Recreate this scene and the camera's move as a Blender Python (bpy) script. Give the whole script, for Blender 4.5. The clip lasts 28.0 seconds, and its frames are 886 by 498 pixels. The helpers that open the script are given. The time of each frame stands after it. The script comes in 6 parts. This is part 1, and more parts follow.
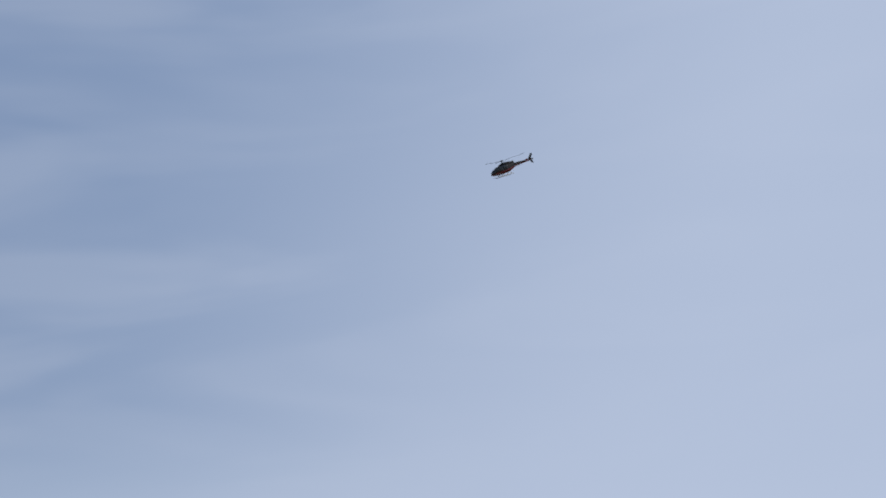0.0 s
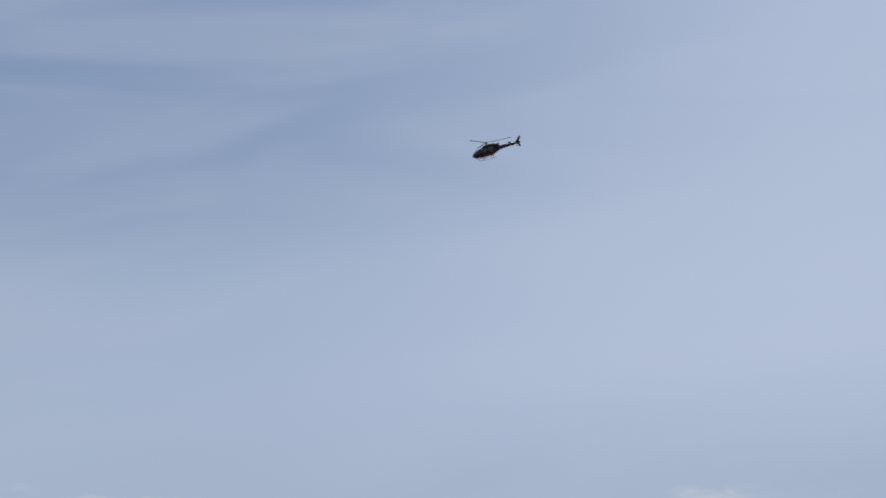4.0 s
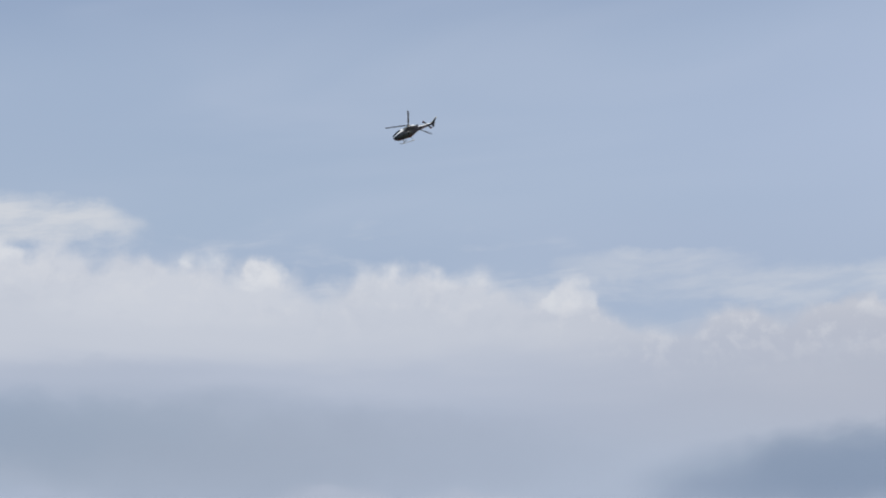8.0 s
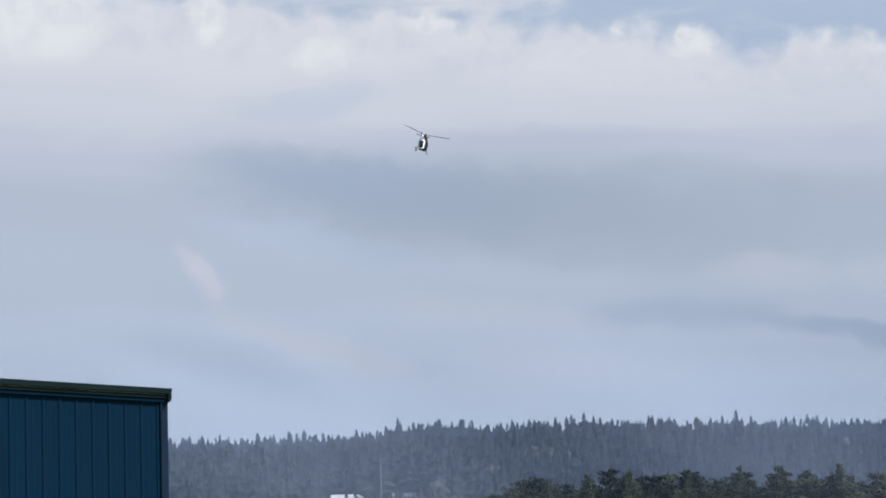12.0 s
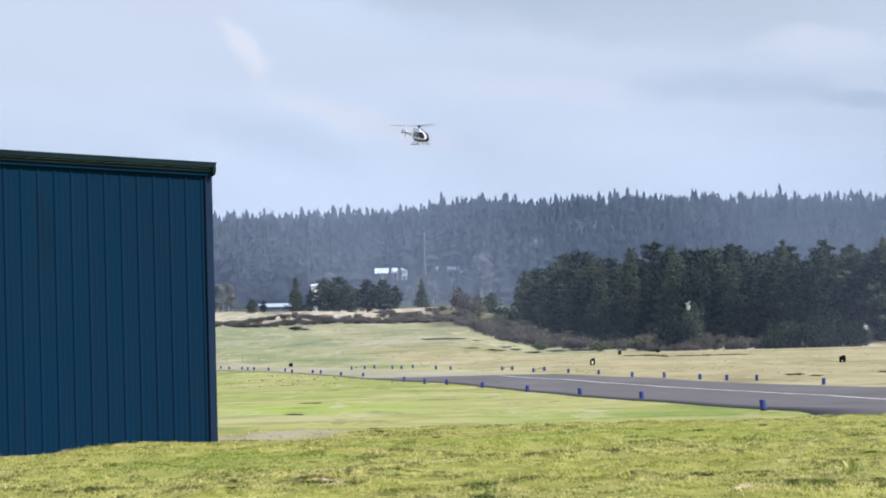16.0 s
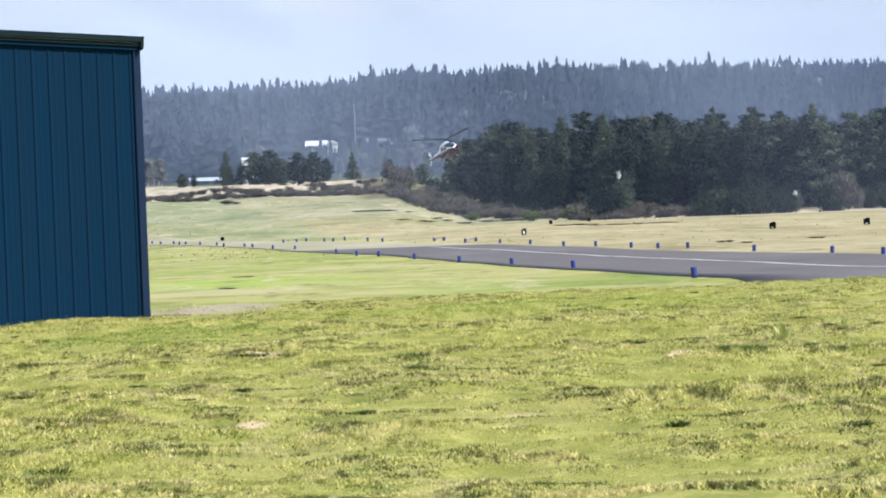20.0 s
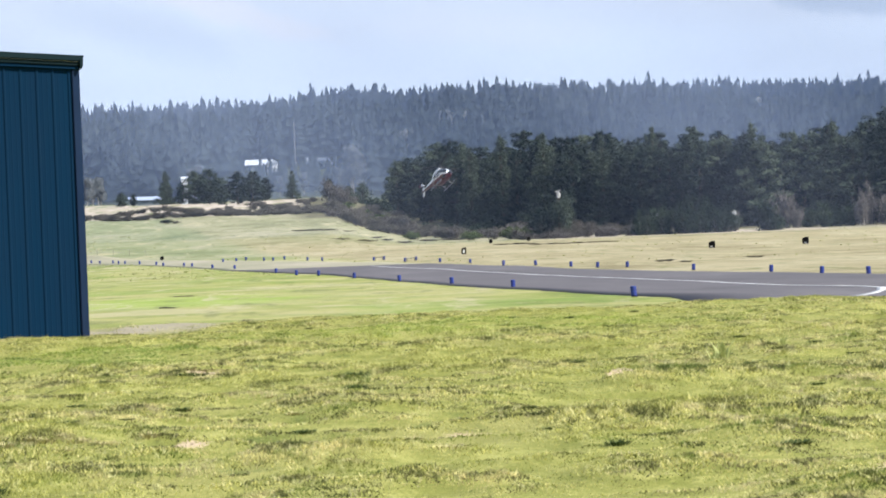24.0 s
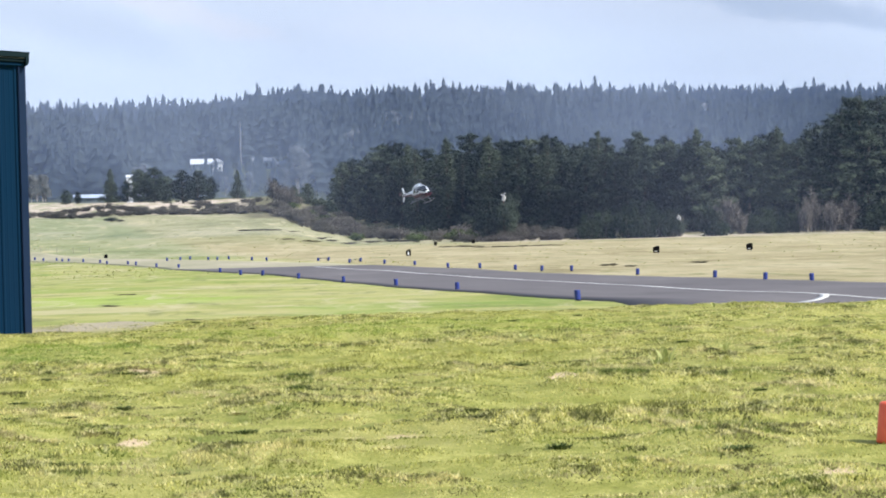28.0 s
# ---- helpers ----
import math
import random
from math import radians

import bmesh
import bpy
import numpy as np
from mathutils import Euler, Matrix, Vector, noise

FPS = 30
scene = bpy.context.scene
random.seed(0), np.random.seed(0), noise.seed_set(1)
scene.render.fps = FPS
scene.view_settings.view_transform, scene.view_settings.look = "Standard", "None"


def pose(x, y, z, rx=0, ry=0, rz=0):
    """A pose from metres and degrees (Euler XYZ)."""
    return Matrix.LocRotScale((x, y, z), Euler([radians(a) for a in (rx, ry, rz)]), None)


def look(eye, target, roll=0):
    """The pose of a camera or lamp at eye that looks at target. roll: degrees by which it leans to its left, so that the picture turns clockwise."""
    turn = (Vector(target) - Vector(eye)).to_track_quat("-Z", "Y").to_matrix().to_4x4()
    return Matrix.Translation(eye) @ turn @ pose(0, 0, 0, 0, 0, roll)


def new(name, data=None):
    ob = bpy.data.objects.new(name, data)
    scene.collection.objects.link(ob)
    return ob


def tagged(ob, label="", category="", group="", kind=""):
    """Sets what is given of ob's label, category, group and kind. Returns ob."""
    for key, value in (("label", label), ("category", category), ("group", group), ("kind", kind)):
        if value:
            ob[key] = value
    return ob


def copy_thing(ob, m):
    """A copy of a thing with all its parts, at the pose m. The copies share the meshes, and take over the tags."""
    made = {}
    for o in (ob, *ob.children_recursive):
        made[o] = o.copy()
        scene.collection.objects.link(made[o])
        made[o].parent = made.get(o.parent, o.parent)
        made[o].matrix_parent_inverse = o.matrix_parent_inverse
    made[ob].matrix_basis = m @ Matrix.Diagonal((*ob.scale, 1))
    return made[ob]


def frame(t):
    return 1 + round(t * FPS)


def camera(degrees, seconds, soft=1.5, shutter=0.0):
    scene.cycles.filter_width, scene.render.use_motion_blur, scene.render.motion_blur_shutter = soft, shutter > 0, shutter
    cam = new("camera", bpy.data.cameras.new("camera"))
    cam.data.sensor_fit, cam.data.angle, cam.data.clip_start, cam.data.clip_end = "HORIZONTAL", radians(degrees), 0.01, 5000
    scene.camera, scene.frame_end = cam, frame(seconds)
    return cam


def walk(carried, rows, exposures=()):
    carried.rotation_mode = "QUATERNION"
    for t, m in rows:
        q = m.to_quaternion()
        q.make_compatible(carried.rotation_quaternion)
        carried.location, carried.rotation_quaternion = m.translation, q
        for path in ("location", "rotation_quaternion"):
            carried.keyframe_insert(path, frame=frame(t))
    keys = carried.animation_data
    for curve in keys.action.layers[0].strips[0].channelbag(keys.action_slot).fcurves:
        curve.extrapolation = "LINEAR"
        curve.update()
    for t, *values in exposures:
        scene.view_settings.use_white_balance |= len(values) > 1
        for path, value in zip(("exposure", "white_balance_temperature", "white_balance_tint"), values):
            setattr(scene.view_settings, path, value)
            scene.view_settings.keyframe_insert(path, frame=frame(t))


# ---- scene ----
cam = camera(17.83, 28.0, soft=1.9, shutter=0.04)
PATH = [
    (0.0, pose(0, 0, 1.75, 109.925, 2.821, -24.278)),
    (1.0, pose(0, 0, 1.75, 108.774, 2.841, -23.535)),
    (2.0, pose(0, 0, 1.75, 107.573, 2.860, -22.645)),
    (2.5, pose(0, 0, 1.75, 106.972, 2.870, -22.075)),
    (3.5, pose(0, 0, 1.75, 105.720, 2.859, -20.746)),
    (4.5, pose(0, 0, 1.75, 104.522, 2.810, -19.067)),
    (5.0, pose(0, 0, 1.75, 103.902, 2.725, -18.046)),
    (5.5, pose(0, 0, 1.75, 103.227, 2.671, -16.864)),
    (6.0, pose(0, 0, 1.75, 102.571, 2.606, -15.484)),
    (6.5, pose(0, 0, 1.75, 101.988, 2.442, -13.970)),
    (7.0, pose(0, 0, 1.75, 101.469, 2.364, -12.338)),
    (7.5, pose(0, 0, 1.75, 101.009, 2.111, -10.694)),
    (8.0, pose(0, 0, 1.75, 100.512, 1.952, -9.156)),
    (8.5, pose(0, 0, 1.75, 100.035, 1.847, -7.706)),
    (9.0, pose(0, 0, 1.75, 99.505, 1.807, -6.369)),
    (9.5, pose(0, 0, 1.75, 98.872, 1.645, -5.065)),
    (10.0, pose(0, 0, 1.75, 98.262, 1.607, -3.811)),
    (10.5, pose(0, 0, 1.75, 97.696, 1.561, -2.639)),
    (11.0, pose(0, 0, 1.75, 97.147, 1.287, -1.692)),
    (11.5, pose(0, 0, 1.75, 96.622, 1.461, -0.904)),
    (12.0, pose(0, 0, 1.75, 96.052, 1.504, -0.378)),
    (12.5, pose(0, 0, 1.75, 95.483, 1.429, 0.020)),
    (13.5, pose(0, 0, 1.75, 94.521, 1.356, 0.727)),
    (14.5, pose(0, 0, 1.75, 93.485, 1.309, 1.037)),
    (15.0, pose(0, 0, 1.75, 92.812, 1.332, 0.972)),
    (15.5, pose(0, 0, 1.75, 92.131, 1.394, 0.778)),
    (16.0, pose(0, 0, 1.75, 91.490, 1.436, 0.505)),
    (16.5, pose(0, 0, 1.75, 90.959, 1.492, 0.241)),
    (17.0, pose(0, 0, 1.75, 90.504, 1.600, 0.014)),
    (17.5, pose(0, 0, 1.75, 90.116, 1.737, -0.174)),
    (18.0, pose(0, 0, 1.75, 89.758, 1.891, -0.317)),
    (18.5, pose(0, 0, 1.75, 89.439, 1.954, -0.439)),
    (19.0, pose(0, 0, 1.75, 89.151, 2.054, -0.552)),
    (19.5, pose(0, 0, 1.75, 88.938, 2.204, -0.705)),
    (20.0, pose(0, 0, 1.75, 88.838, 2.195, -0.892)),
    (20.5, pose(0, 0, 1.75, 88.834, 2.207, -1.074)),
    (21.0, pose(0, 0, 1.75, 88.934, 2.218, -1.243)),
    (21.5, pose(0, 0, 1.75, 89.012, 2.174, -1.342)),
    (22.5, pose(0, 0, 1.75, 89.129, 2.190, -1.613)),
    (23.5, pose(0, 0, 1.75, 89.185, 2.198, -1.929)),
    (24.0, pose(0, 0, 1.75, 89.181, 2.195, -2.112)),
    (24.5, pose(0, 0, 1.75, 89.172, 2.209, -2.348)),
    (25.0, pose(0, 0, 1.75, 89.184, 2.158, -2.574)),
    (25.5, pose(0, 0, 1.75, 89.208, 2.197, -2.750)),
    (26.0, pose(0, 0, 1.75, 89.252, 1.953, -2.878)),
    (26.5, pose(0, 0, 1.75, 89.256, 1.821, -2.985)),
    (27.0, pose(0, 0, 1.75, 89.261, 1.683, -3.093)),
    (27.5, pose(0, 0, 1.75, 89.240, 1.544, -3.190)),
    (28.0, pose(0, 0, 1.75, 89.185, 1.458, -3.225)),
]
# the phone brightens its picture as the land comes into view
walk(cam, PATH, exposures=[(0.0, -0.03), (5.8, -0.08), (7.0, 0.05), (8.8, -0.05), (10.0, -0.09), (11.0, 0.05), (12.5, 0.15), (14.5, 0.45), (16.0, 0.58), (20.0, 0.75), (28.0, 0.74)])

# ---- world and sun ----
world = bpy.data.worlds.new("sky")
scene.world = world
world.use_nodes = True
SUN_AZ, SUN_EL = 118.0, 44.0      # degrees right of the view's middle line, and up


class Nodes:
    """A short way to write node trees."""

    def __init__(self, tree):
        self.tree = tree
        tree.nodes.clear()

    def add(self, kind, **settings):
        n = self.tree.nodes.new(kind)
        for k, v in settings.items():
            if k == "blend_type":
                n.blend_type = v
            elif k == "operation":
                n.operation = v
            elif k == "data_type":
                n.data_type = v
            elif k == "distance":
                n.distance = v
            elif k == "feature":
                n.feature = v
        return n

    def link(self, a, b):
        self.tree.links.new(a, b)

    def put(self, socket, value):
        if isinstance(value, bpy.types.NodeSocket):
            self.link(value, socket)
        elif value is not None:
            socket.default_value = value

    def math(self, op, a, b=None, c=None, clamp=False):
        n = self.add("ShaderNodeMath", operation=op)
        n.use_clamp = clamp
        for s, v in zip(n.inputs, (a, b, c)):
            self.put(s, v)
        return n.outputs[0]

    def smooth(self, v, lo, hi, a=0.0, b=1.0):
        n = self.add("ShaderNodeMapRange")
        n.interpolation_type = "SMOOTHSTEP"
        for s, x in zip(n.inputs, (v, lo, hi, a, b)):
            self.put(s, x)
        return n.outputs[0]

    def noise(self, vec, scale, detail=4.0, rough=0.55, distort=0.0):
        n = self.add("ShaderNodeTexNoise")
        self.put(n.inputs["Vector"], vec)
        n.inputs["Scale"].default_value = scale
        n.inputs["Detail"].default_value = detail
        n.inputs["Roughness"].default_value = rough
        n.inputs["Distortion"].default_value = distort
        return n.outputs[0]

    def mix(self, f, a, b, kind="MIX"):
        n = self.add("ShaderNodeMix", data_type="RGBA", blend_type=kind)
        self.put(n.inputs[0], f)
        self.put(n.inputs[6], a if isinstance(a, bpy.types.NodeSocket) else (*a, 1))
        self.put(n.inputs[7], b if isinstance(b, bpy.types.NodeSocket) else (*b, 1))
        return n.outputs[2]

    def ramp(self, f, stops, smooth=True):
        n = self.add("ShaderNodeValToRGB")
        n.color_ramp.interpolation = "EASE" if smooth else "LINEAR"
        el = n.color_ramp.elements
        while len(el) < len(stops):
            el.new(0.5)
        for e, (p, c) in zip(el, stops):
            e.position, e.color = p, (*c, 1) if len(c) == 3 else c
        self.put(n.inputs[0], f)
        return n.outputs[0]

    def combine(self, x, y, z):
        n = self.add("ShaderNodeCombineXYZ")
        for s, v in zip(n.inputs, (x, y, z)):
            self.put(s, v)
        return n.outputs[0]


def build_sky():
    k = Nodes(world.node_tree)
    out = k.add("ShaderNodeOutputWorld")
    back = k.add("ShaderNodeBackground")
    k.link(back.outputs[0], out.inputs[0])
    sky = k.add("ShaderNodeTexSky")
    sky.sky_type, sky.sun_disc = "NISHITA", False
    sky.sun_elevation, sky.sun_rotation = radians(SUN_EL), radians(SUN_AZ)
    sky.air_density, sky.dust_density = 1.2, 1.5
    co = k.add("ShaderNodeTexCoord").outputs["Generated"]
    sep = k.add("ShaderNodeSeparateXYZ")
    k.link(co, sep.inputs[0])
    x, y, z = sep.outputs
    deg = 180 / math.pi
    az = k.math("MULTIPLY", k.math("ARCTAN2", x, y), deg)
    el = k.math("MULTIPLY", k.math("ARCSINE", z), deg)
    flat = k.combine(az, el, 0.0)
    streak = k.combine(k.math("MULTIPLY", az, 0.22), k.math("ADD", el, k.math("MULTIPLY", az, -0.06)), 3.0)
    # clear sky with thin veils
    clear = k.add("ShaderNodeVectorMath", operation="SCALE")
    k.link(sky.outputs[0], clear.inputs[0])
    clear.inputs["Scale"].default_value = 0.085
    veil = k.noise(streak, 0.42, 3.0, 0.5, 0.6)
    low = k.smooth(el, 0.0, 26.0)
    haze = k.ramp(low, [(0.0, (0.53, 0.62, 0.75)), (0.16, (0.52, 0.605, 0.74)), (0.38, (0.40, 0.49, 0.645)), (0.55, (0.385, 0.475, 0.64)), (0.75, (0.245, 0.335, 0.52)), (1.0, (0.22, 0.31, 0.50))])
    base = k.mix(0.84, clear.outputs[0], haze)
    base = k.mix(k.smooth(veil, 0.38, 0.72, 0.0, 0.30), base, (0.50, 0.56, 0.69))
    base = k.mix(k.smooth(k.noise(streak, 0.17, 2.0, 0.5), 0.42, 0.64, 0.0, 0.30), base, (0.27, 0.355, 0.525))
    base = k.mix(k.math("MULTIPLY", k.smooth(k.math("ADD", az, k.math("MULTIPLY", el, -0.45)), k.smooth(el, 12.0, 17.0, -1.0, 5.0), 24.0, 0.0, 0.8), k.smooth(el, 9.0, 13.0)), base, (0.50, 0.58, 0.75))
    # the cloud bank: its upper edge sinks towards the right and carries soft heaps
    rim_line = [(-20, 12.0), (-8, 11.8), (-4.3, 11.25), (-2.6, 11.35), (-1.0, 10.95), (1.3, 10.8), (3.0, 10.65), (4.5, 10.6), (5.9, 10.3), (6.8, 9.95), (8.1, 10.2), (10.1, 10.08), (11.7, 9.85), (12.3, 9.55), (13.5, 9.0),
                (15.2, 9.1), (16.2, 9.2), (18.7, 9.15), (21.8, 9.25), (24.5, 9.25), (26.2, 9.4), (28.0, 9.1), (40.0, 9.1)]
    edge = k.ramp(k.math("DIVIDE", k.math("ADD", az, 20.0), 60.0), [((a + 20.0) / 60.0, (e / 15.0,) * 3) for a, e in rim_line], False)
    edge = k.math("MULTIPLY", edge, 15.0)
    wa = k.math("ADD", az, k.math("MULTIPLY", k.math("SUBTRACT", k.noise(flat, 0.8, 5.0, 0.58), 0.5), 1.5))
    we = k.math("ADD", el, k.math("MULTIPLY", k.math("SUBTRACT", k.noise(k.combine(k.math("MULTIPLY", az, 0.7), el, 5.0), 1.0, 6.0, 0.58), 0.5), 0.85))

    def blob(a, e, wide, high, hard=0.15, tilt=0.0):
        """A soft cloud patch about one direction of the sky."""
        p = k.math("DIVIDE", k.math("SUBTRACT", wa, a), wide)
        q = k.math("DIVIDE", k.math("SUBTRACT", k.math("SUBTRACT", we, e), k.math("MULTIPLY", k.math("SUBTRACT", wa, a), tilt)), high)
        return k.smooth(k.math("ADD", k.math("MULTIPLY", p, p), k.math("MULTIPLY", q, q)), 1.0, hard)

    heap = k.noise(k.combine(k.math("MULTIPLY", az, 0.55), el, 0.0), 0.7, 3.0, 0.45, 0.3)
    under = k.math("ADD", edge, k.math("MULTIPLY", k.math("SUBTRACT", heap, 0.5), 0.45))
    lobe = k.noise(flat, 1.5, 4.0, 0.5, 0.0)
    edge = k.math("ADD", under, k.math("MULTIPLY", k.math("SUBTRACT", lobe, 0.48), k.smooth(az, 17.0, 2.0, 0.55, 0.95)))
    for a, w, h in ((4.5, 0.5, 0.22), (5.8, 0.55, 0.25), (8.1, 0.6, 0.16), (12.2, 0.5, 0.30), (-4.3, 0.6, 0.3), (25.9, 0.8, 0.35), (1.6, 0.7, 0.2)):
        d = k.math("DIVIDE", k.math("SUBTRACT", wa, a), w)
        edge = k.math("ADD", edge, k.math("MULTIPLY", k.smooth(k.math("MULTIPLY", d, d), 1.0, 0.0), h))
    rim = k.math("SUBTRACT", edge, el)
    depth = k.math("SUBTRACT", under, el)
    bank = k.smooth(rim, -0.05, k.smooth(k.noise(flat, 0.5, 2.0, 0.5), 0.35, 0.65, 0.22, 0.75))
    wisp = k.math("MULTIPLY", k.smooth(rim, -0.95, 0.0), k.smooth(k.noise(streak, 1.5, 5.0, 0.58, 0.4), 0.46, 0.66))
    soft = k.noise(k.combine(k.math("MULTIPLY", az, 0.25), k.math("ADD", el, k.math("MULTIPLY", az, 0.05)), 7.0), 0.5, 4.0, 0.5, 0.4)
    body = k.ramp(k.math("DIVIDE", k.math("ADD", el, k.math("MULTIPLY", k.math("SUBTRACT", soft, 0.5), 3.0)), 12.0),
                  [(0.0, (0.535, 0.63, 0.78)), (0.17, (0.53, 0.62, 0.765)), (0.26, (0.495, 0.58, 0.715)), (0.34, (0.445, 0.515, 0.64)), (0.40, (0.42, 0.485, 0.60)), (0.50, (0.415, 0.48, 0.60)),
                   (0.58, (0.41, 0.467, 0.585)), (0.66, (0.455, 0.505, 0.615)), (0.76, (0.545, 0.582, 0.665)), (0.85, (0.59, 0.622, 0.695)), (1.0, (0.58, 0.62, 0.70))])
    body = k.mix(k.math("MULTIPLY", k.smooth(az, 9.0, 19.0, 0.0, 0.5), k.smooth(el, 5.0, 7.5)), body, (0.475, 0.492, 0.56))
    # darker folds, lit patches and faint rosy streaks where they hang
    for a, e, w, h, f, c, t in ((-1.6, 6.15, 3.6, 0.5, 0.45, (0.42, 0.51, 0.66), -0.2), (0.2, 7.1, 6.5, 1.1, 0.62, (0.31, 0.385, 0.505), -0.10), (-1.0, 7.4, 4.4, 0.7, 0.50, (0.30, 0.375, 0.505), -0.19), (2.4, 8.15, 2.8, 0.5, 0.40, (0.40, 0.455, 0.565), 0.0), (3.2, 6.6, 6.5, 1.5, 0.48, (0.30, 0.36, 0.455), 0.0),
                                (7.5, 6.3, 6.5, 1.2, 0.55, (0.345, 0.40, 0.505), 0.0), (3.6, 5.4, 5.5, 1.0, 0.22, (0.36, 0.425, 0.535), 0.0), (18.0, 5.75, 5.4, 1.0, 0.80, (0.21, 0.28, 0.40), 0.05), (21.0, 5.8, 3.4, 0.7, 0.55, (0.27, 0.34, 0.465), 0.0),
                                (14.3, 4.8, 2.0, 0.42, 0.70, (0.62, 0.635, 0.68), 0.0), (5.2, 4.62, 2.6, 0.42, 0.55, (0.325, 0.40, 0.525), 0.0), (9.9, 3.98, 3.9, 0.34, 0.75, (0.305, 0.38, 0.505), -0.185),
                                (7.1, 5.4, 1.6, 0.5, 0.45, (0.50, 0.54, 0.635), -0.1), (10.0, 5.2, 1.8, 0.4, 0.40, (0.49, 0.53, 0.625), 0.0), (2.0, 5.5, 3.0, 0.4, 0.30, (0.46, 0.51, 0.63), -0.1),
                                (-3.7, 3.75, 2.6, 0.7, 0.32, (0.34, 0.42, 0.53), -0.3), (-4.4, 5.55, 0.6, 0.55, 0.55, (0.57, 0.58, 0.65), -0.9), (-2.2, 4.2, 2.6, 0.34, 0.55, (0.535, 0.555, 0.63), -0.32),
                                (-2.1, 9.05, 1.9, 0.42, 0.50, (0.44, 0.52, 0.64), 0.1), (3.2, 3.6, 3.0, 0.5, 0.25, (0.50, 0.53, 0.63), -0.1), (1.6, 4.7, 3.0, 0.4, 0.3, (0.51, 0.535, 0.625), -0.12)):
        body = k.mix(k.math("MULTIPLY", blob(a, e, w, h, 0.0, t), f), body, c)
    for a, e, w, h, f in ((4.4, 10.5, 0.55, 0.36, 0.6), (5.75, 10.12, 0.7, 0.42, 0.6), (12.2, 9.55, 0.6, 0.5, 0.5), (-1.8, 10.1, 0.9, 0.55, 0.45), (-4.2, 10.9, 0.5, 0.7, 0.65), (8.1, 10.15, 0.7, 0.3, 0.4), (-7.5, 10.9, 1.6, 1.2, 0.5),
                          (25.9, 9.5, 0.9, 0.4, 0.6), (10.1, 9.9, 1.2, 0.3, 0.3), (0.5, 10.75, 1.1, 0.3, 0.45), (19.5, 8.9, 2.0, 0.25, 0.3)):
        body = k.mix(k.math("MULTIPLY", blob(a, e, w, h, 0.1), k.smooth(lobe, 0.35, 0.6, f * 0.5, f)), body, (0.78, 0.795, 0.82))
    fleece = k.math("MULTIPLY", k.smooth(k.noise(flat, 1.9, 5.0, 0.58), 0.46, 0.66, 0.0, 0.45), k.smooth(depth, 1.6, 0.1))
    body = k.mix(fleece, body, (0.67, 0.685, 0.73))
    body = k.mix(k.math("MULTIPLY", k.smooth(k.noise(flat, 1.2, 5.0, 0.6, 0.3), 0.50, 0.66, 0.0, 0.35), k.smooth(depth, 2.2, 0.3)), body, (0.50, 0.54, 0.63))
    total = k.mix(k.math("MULTIPLY", wisp, 0.5), base, (0.57, 0.61, 0.69))
    # broken layer and thin wisps above the bank
    for a, e, w, h, f in ((0.4, 11.25, 3.2, 0.62, 0.95), (1.9, 11.2, 1.7, 0.5, 0.8), (-4.6, 12.35, 0.7, 0.2, 0.55), (-2.45, 12.15, 0.4, 0.16, 0.5), (13.9, 10.0, 2.4, 0.34, 0.42), (17.6, 9.5, 5.0, 0.5, 0.5), (21.3, 9.5, 3.6, 0.45, 0.6),
                          (26.0, 9.75, 1.2, 0.3, 0.5), (14.1, 10.25, 1.5, 0.16, 0.3)):
        total = k.mix(k.math("MULTIPLY", blob(a, e, w, h, 0.0), k.smooth(k.noise(streak, 2.4, 5.0, 0.6), 0.35, 0.60, f * 0.45, f)), total, (0.63, 0.655, 0.705))
    total = k.mix(bank, total, body)
    k.link(total, back.inputs[0])
    back.inputs[1].default_value = 1.0


build_sky()
lamp = bpy.data.lights.new("sun", "SUN")
lamp.energy, lamp.angle, lamp.color = 4.6, radians(0.6), (1.0, 0.95, 0.87)
_az, _el = radians(SUN_AZ), radians(SUN_EL)
sun_way = Vector((math.sin(_az) * math.cos(_el), math.cos(_az) * math.cos(_el), math.sin(_el)))
new("sun", lamp).matrix_world = look(sun_way * 900, (0, 0, 0))


